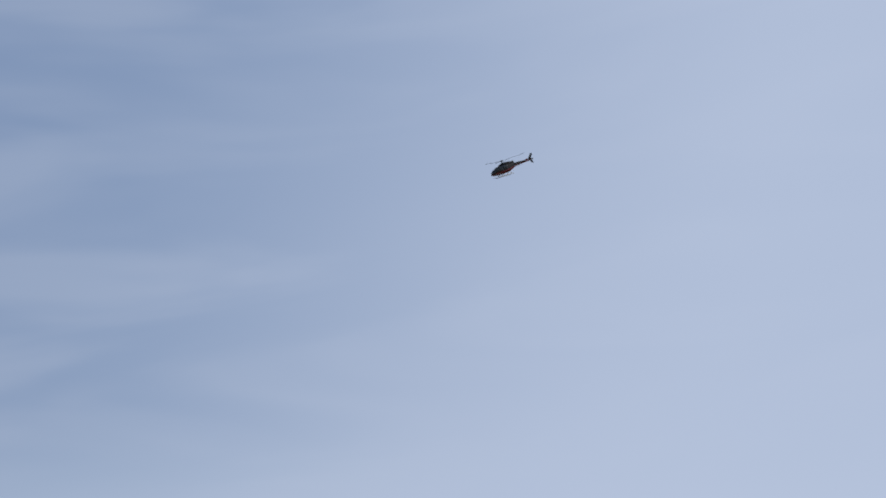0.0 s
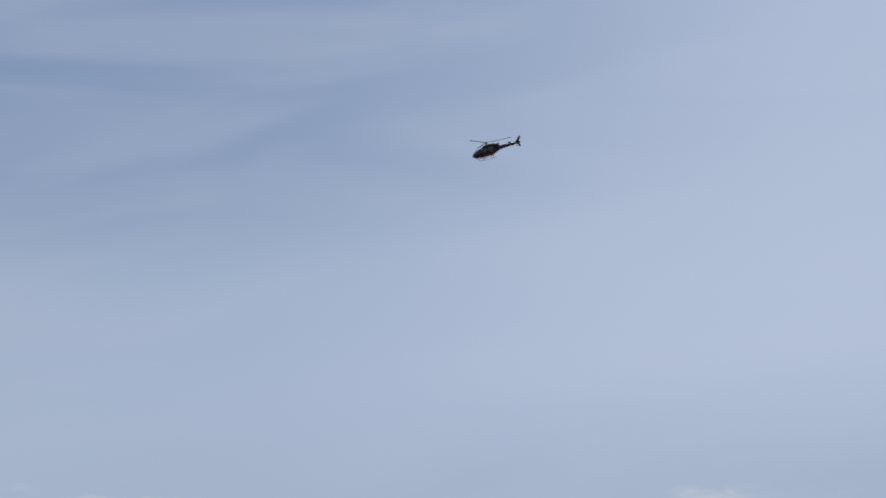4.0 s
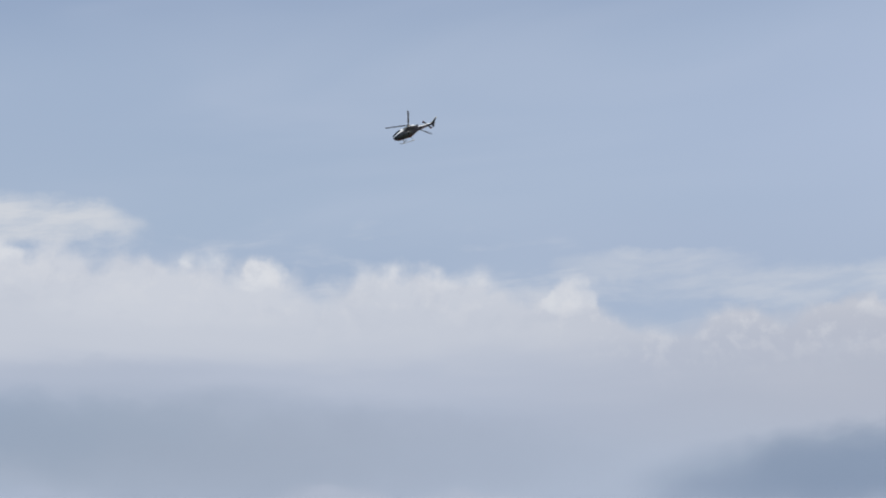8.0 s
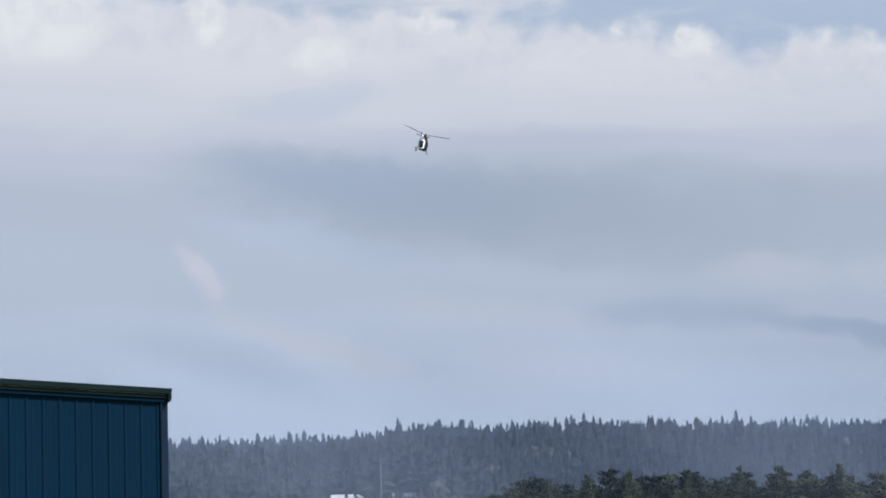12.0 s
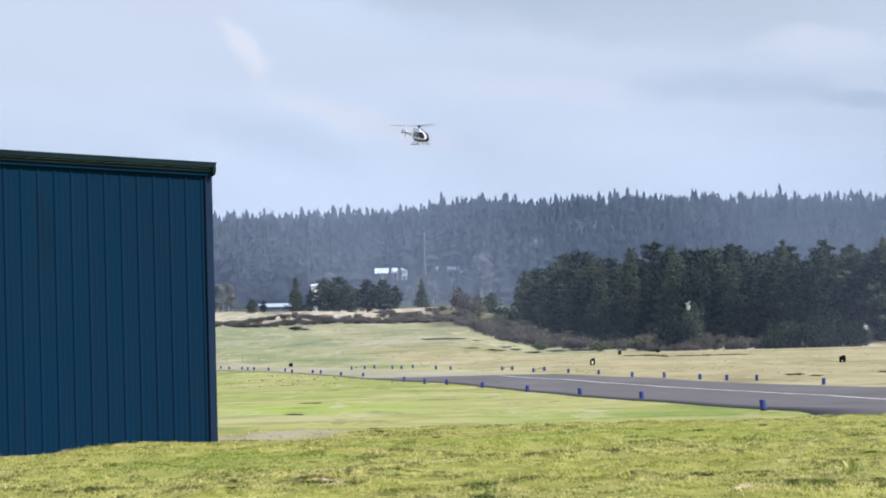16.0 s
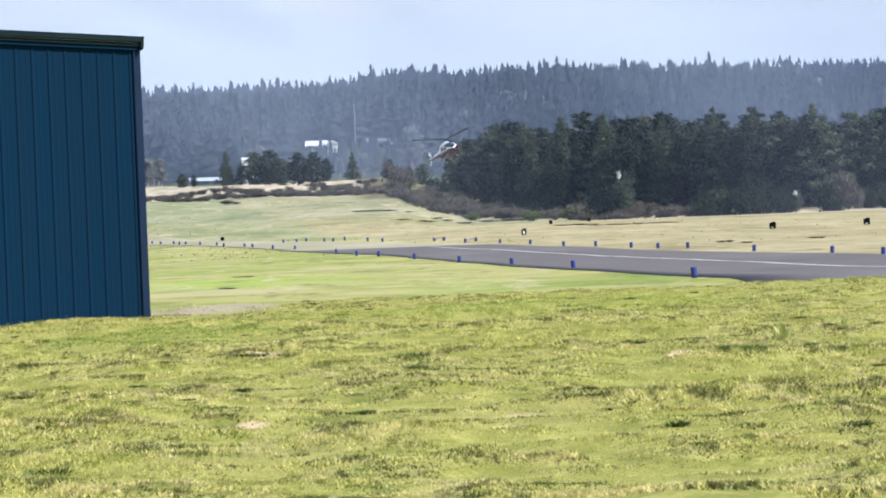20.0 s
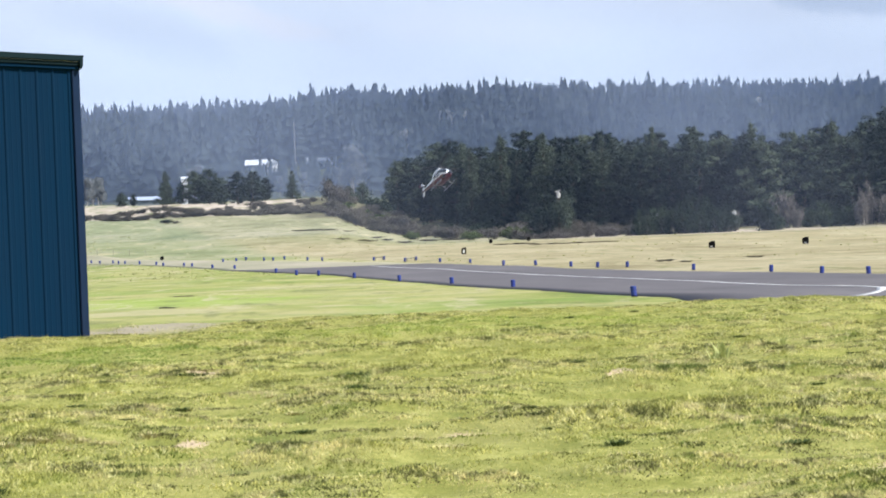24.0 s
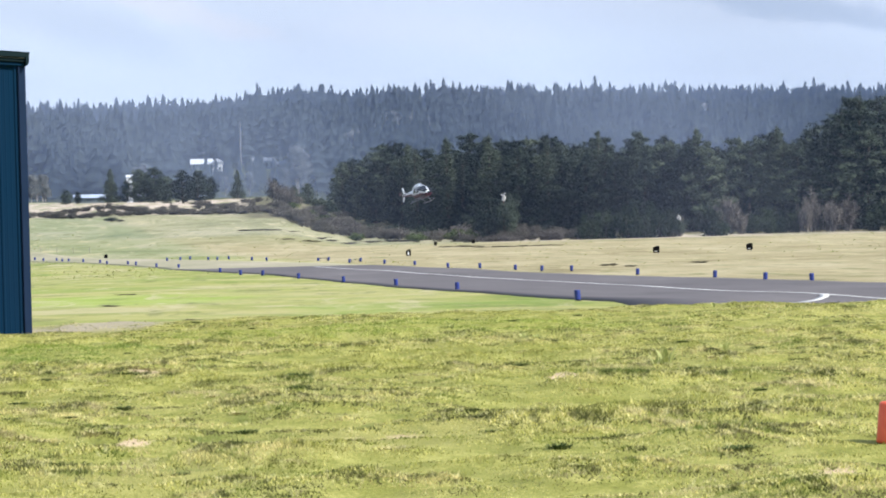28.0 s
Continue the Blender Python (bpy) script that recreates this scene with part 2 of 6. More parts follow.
# ---- materials ----
def surface(name, colors, scale=1.0, rough=0.8, bump=0.0, fine=None, metal=0.0, island=0.0, obj_random=0.0, translucent=None, stretch=(1, 1, 1), stain=None, soft=0.0):
    """A procedural surface: two or three colours over a coarse and a fine noise, with relief."""
    m = bpy.data.materials.new(name)
    m.use_nodes = True
    k = Nodes(m.node_tree)
    out = k.add("ShaderNodeOutputMaterial")
    bsdf = k.add("ShaderNodeBsdfPrincipled")
    co = k.add("ShaderNodeTexCoord").outputs["Object"]
    mp = k.add("ShaderNodeMapping")
    k.link(co, mp.inputs[0])
    mp.inputs["Scale"].default_value = stretch
    v = mp.outputs[0]
    coarse = k.noise(v, scale, 4.0, 0.6, 0.3)
    small = k.noise(v, fine or scale * 9, 5.0, 0.6)
    f = k.math("ADD", k.math("MULTIPLY", coarse, 0.65), k.math("MULTIPLY", small, 0.35))
    if island:
        g = k.add("ShaderNodeNewGeometry").outputs["Random Per Island"]
        f = k.math("ADD", k.math("MULTIPLY", f, 1 - island), k.math("MULTIPLY", g, island))
    if obj_random:
        g = k.add("ShaderNodeObjectInfo").outputs["Random"]
        f = k.math("ADD", f, k.math("MULTIPLY", k.math("SUBTRACT", g, 0.5), obj_random))
    n = len(colors)
    col = k.ramp(f, [(0.32 + 0.36 * i / max(1, n - 1), c) for i, c in enumerate(colors)])
    if stain:
        col = k.mix(k.smooth(k.noise(v, stain[1], 5.0, 0.65, 0.5), stain[2], stain[2] + 0.12, 0.0, stain[3]), col, stain[0])
    k.link(col, bsdf.inputs["Base Color"])
    bsdf.inputs["Metallic"].default_value = metal
    k.put(bsdf.inputs["Roughness"], k.smooth(small, 0.2, 0.8, max(0.03, rough - 0.08), min(1.0, rough + 0.08)))
    bsdf.inputs["Specular IOR Level"].default_value = 0.12 if rough > 0.6 else 0.5
    if bump:
        b = k.add("ShaderNodeBump")
        b.inputs["Strength"].default_value = 0.6
        b.inputs["Distance"].default_value = bump
        k.link(small, b.inputs["Height"])
        k.link(b.outputs[0], bsdf.inputs["Normal"])
    if soft:
        # needles catch light from all about: lean the normals upward
        g = k.add("ShaderNodeNewGeometry").outputs["Normal"]
        a, b, c = (k.add("ShaderNodeVectorMath", operation=o) for o in ("SCALE", "ADD", "NORMALIZE"))
        k.link(g, a.inputs[0])
        a.inputs["Scale"].default_value = 1.0 - soft
        k.link(a.outputs[0], b.inputs[0])
        b.inputs[1].default_value = (0.0, -0.35 * soft, soft)
        k.link(b.outputs[0], c.inputs[0])
        k.link(c.outputs[0], bsdf.inputs["Normal"])
    if translucent:
        tl = k.add("ShaderNodeBsdfTranslucent")
        k.link(col, tl.inputs[0])
        mx = k.add("ShaderNodeMixShader")
        mx.inputs[0].default_value = translucent
        k.link(bsdf.outputs[0], mx.inputs[1])
        k.link(tl.outputs[0], mx.inputs[2])
        k.link(mx.outputs[0], out.inputs[0])
    else:
        k.link(bsdf.outputs[0], out.inputs[0])
    return m


def glass(name, tint, rough=0.05, clear=0.55):
    m = bpy.data.materials.new(name)
    m.use_nodes = True
    b = m.node_tree.nodes["Principled BSDF"]
    b.inputs["Base Color"].default_value = (*tint, 1)
    b.inputs["Roughness"].default_value = rough
    b.inputs["Transmission Weight"].default_value = clear
    b.inputs["IOR"].default_value = 1.4
    return m


# worn spots of pale soil in the turf: place and half-widths
BARE_SPOTS = [(-0.42, 22.6, 0.24, 0.5), (0.95, 23.0, 0.19, 0.4), (-1.23, 22.6, 0.2, 0.4), (-1.6, 33.6, 0.30, 0.8), (3.64, 18.3, 0.22, 0.35), (2.9, 29.0, 0.2, 0.5)]


def ground_material():
    """Grass that changes from the near turf to the mown field, the dry verge and the sand of the dunes."""
    m = bpy.data.materials.new("ground_turf")
    m.use_nodes = True
    k = Nodes(m.node_tree)
    out = k.add("ShaderNodeOutputMaterial")
    bsdf = k.add("ShaderNodeBsdfPrincipled")
    co = k.add("ShaderNodeTexCoord").outputs["Object"]
    sep = k.add("ShaderNodeSeparateXYZ")
    k.link(co, sep.inputs[0])
    x, y, z = sep.outputs
    clump = k.noise(co, 2.3, 5.0, 0.62, 0.4)
    fine = k.noise(co, 22.0, 4.0, 0.7)
    patch = k.noise(co, 0.35, 4.0, 0.55, 0.5)
    f = k.math("ADD", k.math("MULTIPLY", clump, 0.55), k.math("MULTIPLY", fine, 0.45))
    turf = k.ramp(f, [(0.30, (0.06, 0.068, 0.016)), (0.45, (0.185, 0.195, 0.042)), (0.6, (0.31, 0.305, 0.09)), (0.72, (0.43, 0.39, 0.17))])
    turf = k.mix(k.smooth(patch, 0.50, 0.68, 0.0, 0.55), turf, (0.26, 0.245, 0.085))
    turf = k.mix(k.smooth(k.noise(co, 0.9, 3.0, 0.6, 0.8), 0.60, 0.70, 0.0, 0.5), turf, (0.06, 0.10, 0.018))
    for bx, by, rx, ry in BARE_SPOTS:
        p = k.math("DIVIDE", k.math("ADD", k.math("SUBTRACT", x, bx), k.math("MULTIPLY", k.math("SUBTRACT", clump, 0.5), 0.5)), rx)
        q = k.math("DIVIDE", k.math("ADD", k.math("SUBTRACT", y, by), k.math("MULTIPLY", k.math("SUBTRACT", fine, 0.5), 1.2)), ry)
        spot = k.smooth(k.math("ADD", k.math("MULTIPLY", p, p), k.math("MULTIPLY", q, q)), 1.0, 0.5)
        turf = k.mix(spot, turf, k.ramp(fine, [(0.3, (0.28, 0.21, 0.13)), (0.6, (0.55, 0.43, 0.28))]))
    # the mown strip beyond the rise
    far = k.noise(co, 0.16, 5.0, 0.6, 0.6)
    wide = k.add("ShaderNodeMapping")
    k.link(co, wide.inputs[0])
    wide.inputs["Scale"].default_value = (0.10, 0.035, 1.0)
    long = k.noise(wide.outputs[0], 1.0, 5.0, 0.6, 0.5)
    strip = k.ramp(k.math("ADD", k.math("MULTIPLY", far, 0.5), k.math("MULTIPLY", long, 0.5)),
                   [(0.36, (0.115, 0.175, 0.034)), (0.44, (0.23, 0.25, 0.07)), (0.52, (0.305, 0.295, 0.115)), (0.62, (0.335, 0.31, 0.165))])
    strip = k.mix(k.smooth(k.noise(co, 0.33, 4.0, 0.6, 0.5), 0.46, 0.62, 0.0, 0.6), strip, (0.165, 0.20, 0.05))
    strip = k.mix(k.smooth(k.noise(co, 0.10, 4.0, 0.55, 0.8), 0.52, 0.64, 0.0, 0.42), strip, (0.17, 0.255, 0.05))
    strip = k.mix(k.smooth(k.noise(co, 0.9, 4.0, 0.65, 0.3), 0.55, 0.70, 0.0, 0.5), strip, (0.34, 0.315, 0.17))
    p = k.math("DIVIDE", k.math("SUBTRACT", x, k.math("ADD", -6.0, k.math("MULTIPLY", k.math("SUBTRACT", far, 0.5), 14.0))), 5.0)
    q = k.math("DIVIDE", k.math("SUBTRACT", y, k.math("ADD", 106.0, k.math("MULTIPLY", k.math("SUBTRACT", clump, 0.5), 30.0))), 15.0)
    strip = k.mix(k.smooth(k.math("ADD", k.math("MULTIPLY", p, p), k.math("MULTIPLY", q, q)), 1.1, 0.2, 0.0, 0.6), strip, (0.215, 0.315, 0.045))
    # the far field's colours hold extra blue as painted haze
    field = k.ramp(k.math("ADD", k.math("MULTIPLY", far, 0.35), k.math("MULTIPLY", long, 0.65)),
                   [(0.36, (0.13, 0.155, 0.078)), (0.45, (0.19, 0.212, 0.108)), (0.54, (0.235, 0.245, 0.140)), (0.66, (0.285, 0.275, 0.185))])
    dry = k.ramp(k.math("ADD", k.math("MULTIPLY", far, 0.4), k.math("MULTIPLY", long, 0.6)), [(0.36, (0.185, 0.158, 0.086)), (0.48, (0.275, 0.240, 0.138)), (0.62, (0.35, 0.31, 0.20))])
    wob = k.math("MULTIPLY", k.math("SUBTRACT", far, 0.5), 26.0)
    yy = k.math("ADD", y, wob)
    col = k.mix(k.smooth(k.math("ADD", y, k.math("MULTIPLY", wob, 0.15)), 56.0, 68.0), turf, strip)
    col = k.mix(k.smooth(yy, 225.0, 300.0), col, field)
    side = k.math("SUBTRACT", x, k.math("SUBTRACT", 32.6, k.math("MULTIPLY", y, 0.135)))
    col = k.mix(k.math("MULTIPLY", k.smooth(k.math("ADD", side, k.math("MULTIPLY", wob, 0.2)), -2.0, 3.0), k.math("MULTIPLY", k.smooth(y, 62.0, 90.0), k.smooth(yy, 372.0, 300.0, 0.45, 1.0))), col, dry)
    # thin weeds, ruts and bare spots of the mown land
    flecks = k.add("ShaderNodeMapping")
    k.link(co, flecks.inputs[0])
    flecks.inputs["Scale"].default_value = (0.55, 0.11, 1.0)
    beyond = k.smooth(y, 60.0, 72.0)
    col = k.mix(k.math("MULTIPLY", beyond, k.smooth(k.noise(flecks.outputs[0], 1.0, 6.0, 0.7, 0.4), 0.53, 0.66, 0.0, 0.62)), col, (0.12, 0.135, 0.05))
    col = k.mix(k.math("MULTIPLY", beyond, k.smooth(k.noise(flecks.outputs[0], 0.7, 6.0, 0.7, 0.8), 0.54, 0.66, 0.0, 0.75)), col, (0.38, 0.345, 0.21))
    col = k.mix(k.math("MULTIPLY", beyond, k.smooth(k.noise(flecks.outputs[0], 2.6, 4.0, 0.7), 0.60, 0.69, 0.0, 0.5)), col, (0.09, 0.095, 0.04))
    # a worn dirt track behind the rise
    track = k.math("MULTIPLY", k.smooth(k.math("ABSOLUTE", k.math("SUBTRACT", k.math("ADD", y, k.math("MULTIPLY", wob, 0.1)), 56.0)), 4.8, 3.6), k.smooth(x, -2.0, -2.8))
    col = k.mix(k.math("MULTIPLY", track, k.smooth(k.noise(co, 0.7, 4.0, 0.6), 0.36, 0.52, 0.25, 0.9)), col, (0.30, 0.265, 0.205))
    sand = k.ramp(k.noise(co, 0.5, 5.0, 0.6), [(0.35, (0.30, 0.25, 0.19)), (0.6, (0.48, 0.41, 0.33))])
    beach = k.math("MULTIPLY", k.math("MULTIPLY", k.smooth(yy, 448.0, 462.0), k.smooth(x, -1.0, -8.0)), k.smooth(k.noise(wide.outputs[0], 2.2, 4.0, 0.6, 0.4), 0.40, 0.52))
    col = k.mix(beach, col, sand)
    foot = k.math("MULTIPLY", k.smooth(yy, 335.0, 355.0), k.math("MULTIPLY", k.smooth(y, 398.0, 388.0), k.smooth(x, 22.0, 30.0)))
    col = k.mix(k.math("MULTIPLY", foot, k.smooth(long, 0.38, 0.52, 0.15, 0.85)), col, sand)
    rough = k.ramp(k.noise(co, 0.25, 5.0, 0.65), [(0.35, (0.06, 0.062, 0.03)), (0.5, (0.11, 0.10, 0.055)), (0.65, (0.17, 0.15, 0.09))])
    col = k.mix(k.math("MULTIPLY", k.smooth(k.math("ADD", yy, k.math("MULTIPLY", x, 0.6)), 418.0, 436.0), k.smooth(x, -9.0, -4.0)), col, rough)
    wood = k.ramp(far, [(0.4, (0.03, 0.04, 0.015)), (0.6, (0.07, 0.075, 0.03))])
    col = k.mix(k.smooth(yy, 560.0, 640.0), col, wood)
    k.link(col, bsdf.inputs["Base Color"])
    bsdf.inputs["Roughness"].default_value = 0.9
    bsdf.inputs["Specular IOR Level"].default_value = 0.15
    b = k.add("ShaderNodeBump")
    b.inputs["Strength"].default_value = 0.7
    b.inputs["Distance"].default_value = 0.06
    k.link(f, b.inputs["Height"])
    k.link(b.outputs[0], bsdf.inputs["Normal"])
    k.link(bsdf.outputs[0], out.inputs[0])
    return m


def blade_material():
    """Grass blades: green, straw and lush patches, each blade a little different."""
    m = bpy.data.materials.new("grass_blades")
    m.use_nodes = True
    k = Nodes(m.node_tree)
    out = k.add("ShaderNodeOutputMaterial")
    co = k.add("ShaderNodeTexCoord").outputs["Object"]
    own = k.add("ShaderNodeNewGeometry").outputs["Random Per Island"]
    f = k.math("ADD", k.math("MULTIPLY", k.noise(co, 2.6, 4.0, 0.65, 0.3), 0.65), k.math("MULTIPLY", own, 0.35))
    col = k.ramp(f, [(0.33, (0.085, 0.098, 0.024)), (0.43, (0.335, 0.345, 0.085)), (0.54, (0.60, 0.56, 0.185)), (0.66, (0.78, 0.71, 0.34))])
    col = k.mix(k.smooth(k.noise(co, 0.75, 5.0, 0.6, 0.6), 0.49, 0.62, 0.0, 0.65), col, (0.68, 0.58, 0.29))
    col = k.mix(k.smooth(k.noise(co, 1.25, 4.0, 0.6, 0.8), 0.53, 0.61, 0.0, 0.8), col, (0.135, 0.19, 0.035))
    # dark streaks: clover, with the shade behind tufts painted in
    mp = k.add("ShaderNodeMapping")
    k.link(co, mp.inputs[0])
    mp.inputs["Scale"].default_value = (2.3, 0.85, 1.0)
    col = k.mix(k.smooth(k.noise(mp.outputs[0], 1.0, 4.0, 0.6, 0.5), 0.515, 0.57, 0.0, 0.80), col, (0.060, 0.068, 0.022))
    # finer dark streaks paint more tuft shade into the blade colour
    mq = k.add("ShaderNodeMapping")
    k.link(co, mq.inputs[0])
    mq.inputs["Scale"].default_value = (5.5, 1.6, 1.0)
    col = k.mix(k.smooth(k.noise(mq.outputs[0], 1.0, 4.0, 0.65, 0.4), 0.54, 0.60, 0.0, 0.72), col, (0.060, 0.070, 0.022))
    col = k.mix(k.smooth(k.noise(mq.outputs[0], 1.7, 3.0, 0.6, 0.9), 0.56, 0.62, 0.0, 0.6), col, (0.74, 0.70, 0.36))
    col = k.mix(k.smooth(k.noise(mp.outputs[0], 0.55, 4.0, 0.6, 0.9), 0.57, 0.65, 0.0, 0.6), col, (0.66, 0.57, 0.32))
    col = k.mix(k.smooth(k.noise(co, 0.22, 3.0, 0.6, 0.8), 0.50, 0.60, 0.0, 0.45), col, (0.46, 0.47, 0.12))
    # a worn brown hollow and a lush green one
    sep = k.add("ShaderNodeSeparateXYZ")
    k.link(co, sep.inputs[0])
    wob = k.math("MULTIPLY", k.math("SUBTRACT", k.noise(co, 2.0, 4.0, 0.6), 0.5), 1.6)
    for bx, by, rx, ry, c, g in ((-1.55, 34.2, 0.42, 1.1, (0.16, 0.12, 0.055), 0.8), (-3.4, 40.0, 1.9, 4.5, (0.20, 0.32, 0.045), 0.6), (2.2, 47.0, 5.0, 4.5, (0.30, 0.42, 0.07), 0.5), (3.6, 30.0, 0.7, 1.1, (0.10, 0.15, 0.03), 0.7)):
        p = k.math("ADD", k.math("DIVIDE", k.math("SUBTRACT", sep.outputs[0], bx), rx), wob)
        q = k.math("ADD", k.math("DIVIDE", k.math("SUBTRACT", sep.outputs[1], by), ry), wob)
        col = k.mix(k.smooth(k.math("ADD", k.math("MULTIPLY", p, p), k.math("MULTIPLY", q, q)), 1.2, 0.2, 0.0, g), col, c)
    a, t, mx = k.add("ShaderNodeBsdfPrincipled"), k.add("ShaderNodeBsdfTranslucent"), k.add("ShaderNodeMixShader")
    a.inputs["Roughness"].default_value = 0.7
    a.inputs["Specular IOR Level"].default_value = 0.2
    k.link(col, a.inputs["Base Color"]), k.link(col, t.inputs[0])
    mx.inputs[0].default_value = 0.45
    k.link(a.outputs[0], mx.inputs[1]), k.link(t.outputs[0], mx.inputs[2]), k.link(mx.outputs[0], out.inputs[0])
    return m


def haze_sheet_material(name, share, top, fade):
    """A half-clear pale blue sheet that stands in for haze; it thins out upward."""
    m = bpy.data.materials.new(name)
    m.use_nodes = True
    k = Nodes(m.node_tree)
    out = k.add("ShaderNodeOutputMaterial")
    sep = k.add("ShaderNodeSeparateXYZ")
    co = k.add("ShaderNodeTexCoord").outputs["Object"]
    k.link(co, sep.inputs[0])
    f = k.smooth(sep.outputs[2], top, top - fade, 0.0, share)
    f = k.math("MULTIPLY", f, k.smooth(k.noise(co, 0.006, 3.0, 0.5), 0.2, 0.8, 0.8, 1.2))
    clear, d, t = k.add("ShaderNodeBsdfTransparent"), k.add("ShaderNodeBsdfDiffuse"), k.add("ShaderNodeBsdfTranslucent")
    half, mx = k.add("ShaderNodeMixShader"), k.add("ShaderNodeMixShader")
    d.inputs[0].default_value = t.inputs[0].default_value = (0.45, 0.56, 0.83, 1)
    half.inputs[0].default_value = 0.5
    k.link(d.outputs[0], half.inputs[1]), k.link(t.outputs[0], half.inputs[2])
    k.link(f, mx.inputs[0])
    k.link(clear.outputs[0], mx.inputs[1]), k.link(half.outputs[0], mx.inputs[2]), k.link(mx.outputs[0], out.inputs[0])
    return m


GROUND = ground_material()
HAZE_SHEET = haze_sheet_material("sea_haze", 0.27, 112.0, 88.0)
HAZE_SHEET_NEAR = haze_sheet_material("field_haze", 0.075, 34.0, 26.0)
HAZE_SHEET_THIN = haze_sheet_material("thin_haze_sheet", 0.15, 130.0, 85.0)
ASPHALT = surface("asphalt", [(0.075, 0.070, 0.075), (0.105, 0.098, 0.103), (0.14, 0.132, 0.135)], 0.25, 0.85, 0.01, 6.0, stretch=(1, 0.25, 1))
WORN_GRAVEL = surface("worn_gravel", [(0.20, 0.20, 0.13), (0.27, 0.255, 0.18), (0.34, 0.31, 0.24)], 0.12, 0.9, 0.01, 2.0, stretch=(1, 0.25, 1))
LINE_PAINT = surface("worn_white_paint", [(0.34, 0.34, 0.34), (0.66, 0.66, 0.65)], 0.35, 0.7, 0, 9)
STEEL_BLUE = surface("blue_painted_steel", [(0.0002, 0.0150, 0.0400), (0.0004, 0.0190, 0.0480)], 0.35, 0.95, 0.0, 3.0, stretch=(1, 1, 0.15), stain=((0.001, 0.010, 0.024), 0.9, 0.60, 0.45))
CORNER_STEEL = surface("slate_blue_steel", [(0.007, 0.018, 0.045), (0.011, 0.024, 0.056)], 0.6, 0.9, 0.0, 4.0)
TRIM_GREEN = surface("grey_green_trim", [(0.004, 0.012, 0.017), (0.007, 0.018, 0.022)], 1.2, 0.9, 0, 6)
ROOF_STEEL = surface("grey_roof_steel", [(0.20, 0.21, 0.22), (0.28, 0.29, 0.30)], 0.5, 0.4, 0, 5, metal=0.5)
CONCRETE = surface("concrete", [(0.26, 0.25, 0.23), (0.40, 0.38, 0.35)], 1.0, 0.9, 0.01, 12)
BARK = surface("bark", [(0.06, 0.045, 0.032), (0.13, 0.10, 0.075)], 1.5, 0.95, 0.03, 8, stretch=(3, 3, 0.6))
BLEACHED = surface("bleached_wood", [(0.32, 0.32, 0.30), (0.48, 0.48, 0.46)], 1.5, 0.9, 0.01, 8)
PALE_BARK = surface("weathered_wood", [(0.28, 0.25, 0.21), (0.42, 0.38, 0.33)], 1.5, 0.95, 0.02, 8, stretch=(3, 3, 0.6))
PINE = surface("pine_needles", [(0.012, 0.020, 0.016), (0.026, 0.038, 0.028), (0.060, 0.076, 0.050)], 0.45, 0.9, 0, 4, island=0.15, obj_random=0.55, translucent=0.08, soft=0.18)
# far trees: the haze's blue is painted into needle and twig colours
FIR_FAR = surface("haze_blue_conifers", [(0.024, 0.036, 0.046), (0.040, 0.055, 0.066), (0.068, 0.086, 0.094)], 0.020, 0.95, 0, 0.05, island=0.05, translucent=0.12, stretch=(1, 0.5, 0.25), soft=0.92)
BARE_FAR = surface("haze_pale_alder", [(0.12, 0.135, 0.145), (0.17, 0.185, 0.195)], 0.05, 0.9, 0, 0.3, island=0.2, soft=0.7)
SCRUB = surface("dry_scrub", [(0.045, 0.042, 0.033), (0.088, 0.080, 0.065), (0.150, 0.136, 0.112)], 0.3, 0.9, 0, 3, island=0.30, obj_random=0.2, translucent=0.15, soft=0.5)
WILLOW = surface("bare_willow_twigs", [(0.045, 0.040, 0.035), (0.078, 0.070, 0.062), (0.125, 0.114, 0.103)], 0.4, 0.9, 0, 4, island=0.4, obj_random=0.2, soft=0.4)
BUSH_GREEN = surface("dark_bush_leaves", [(0.007, 0.014, 0.008), (0.017, 0.028, 0.015), (0.040, 0.056, 0.028)], 0.5, 0.9, 0, 4, island=0.2, obj_random=0.2, translucent=0.15, soft=0.15)
SHRUB_GREEN = surface("broom_leaves", [(0.03, 0.05, 0.014), (0.07, 0.10, 0.03), (0.12, 0.15, 0.05)], 0.4, 0.8, 0, 4, island=0.5, obj_random=0.2, translucent=0.15)
GRASS = blade_material()
WEED = surface("weed_leaves", [(0.26, 0.30, 0.09), (0.50, 0.52, 0.20)], 3, 0.6, 0, 12, island=0.4, translucent=0.35)
FIELD_TUFT = surface("field_tufts", [(0.27, 0.31, 0.095), (0.38, 0.385, 0.16), (0.46, 0.43, 0.24)], 0.06, 0.85, 0, 0.9, island=0.4, translucent=0.5)
STRAW = surface("dead_straw", [(0.33, 0.29, 0.13), (0.52, 0.47, 0.25)], 3, 0.8, 0, 12, island=0.4)
MARKER_BLUE = surface("blue_reflective_sleeve", [(0.010, 0.024, 0.16), (0.016, 0.040, 0.23)], 6, 0.5, 0, 40)
WHITE_BAND = surface("white_reflective_band", [(0.62, 0.64, 0.68), (0.78, 0.80, 0.82)], 6, 0.4, 0, 40)
BLACK = surface("black_paint", [(0.010, 0.010, 0.011), (0.022, 0.022, 0.023)], 3, 0.5, 0, 20)
SIGN_BLACK = surface("weathered_black_panel", [(0.004, 0.004, 0.005), (0.010, 0.010, 0.011)], 3, 0.9, 0, 20)
RUBBER = surface("black_rubber", [(0.012, 0.012, 0.012), (0.025, 0.025, 0.024)], 3, 0.8, 0, 20)
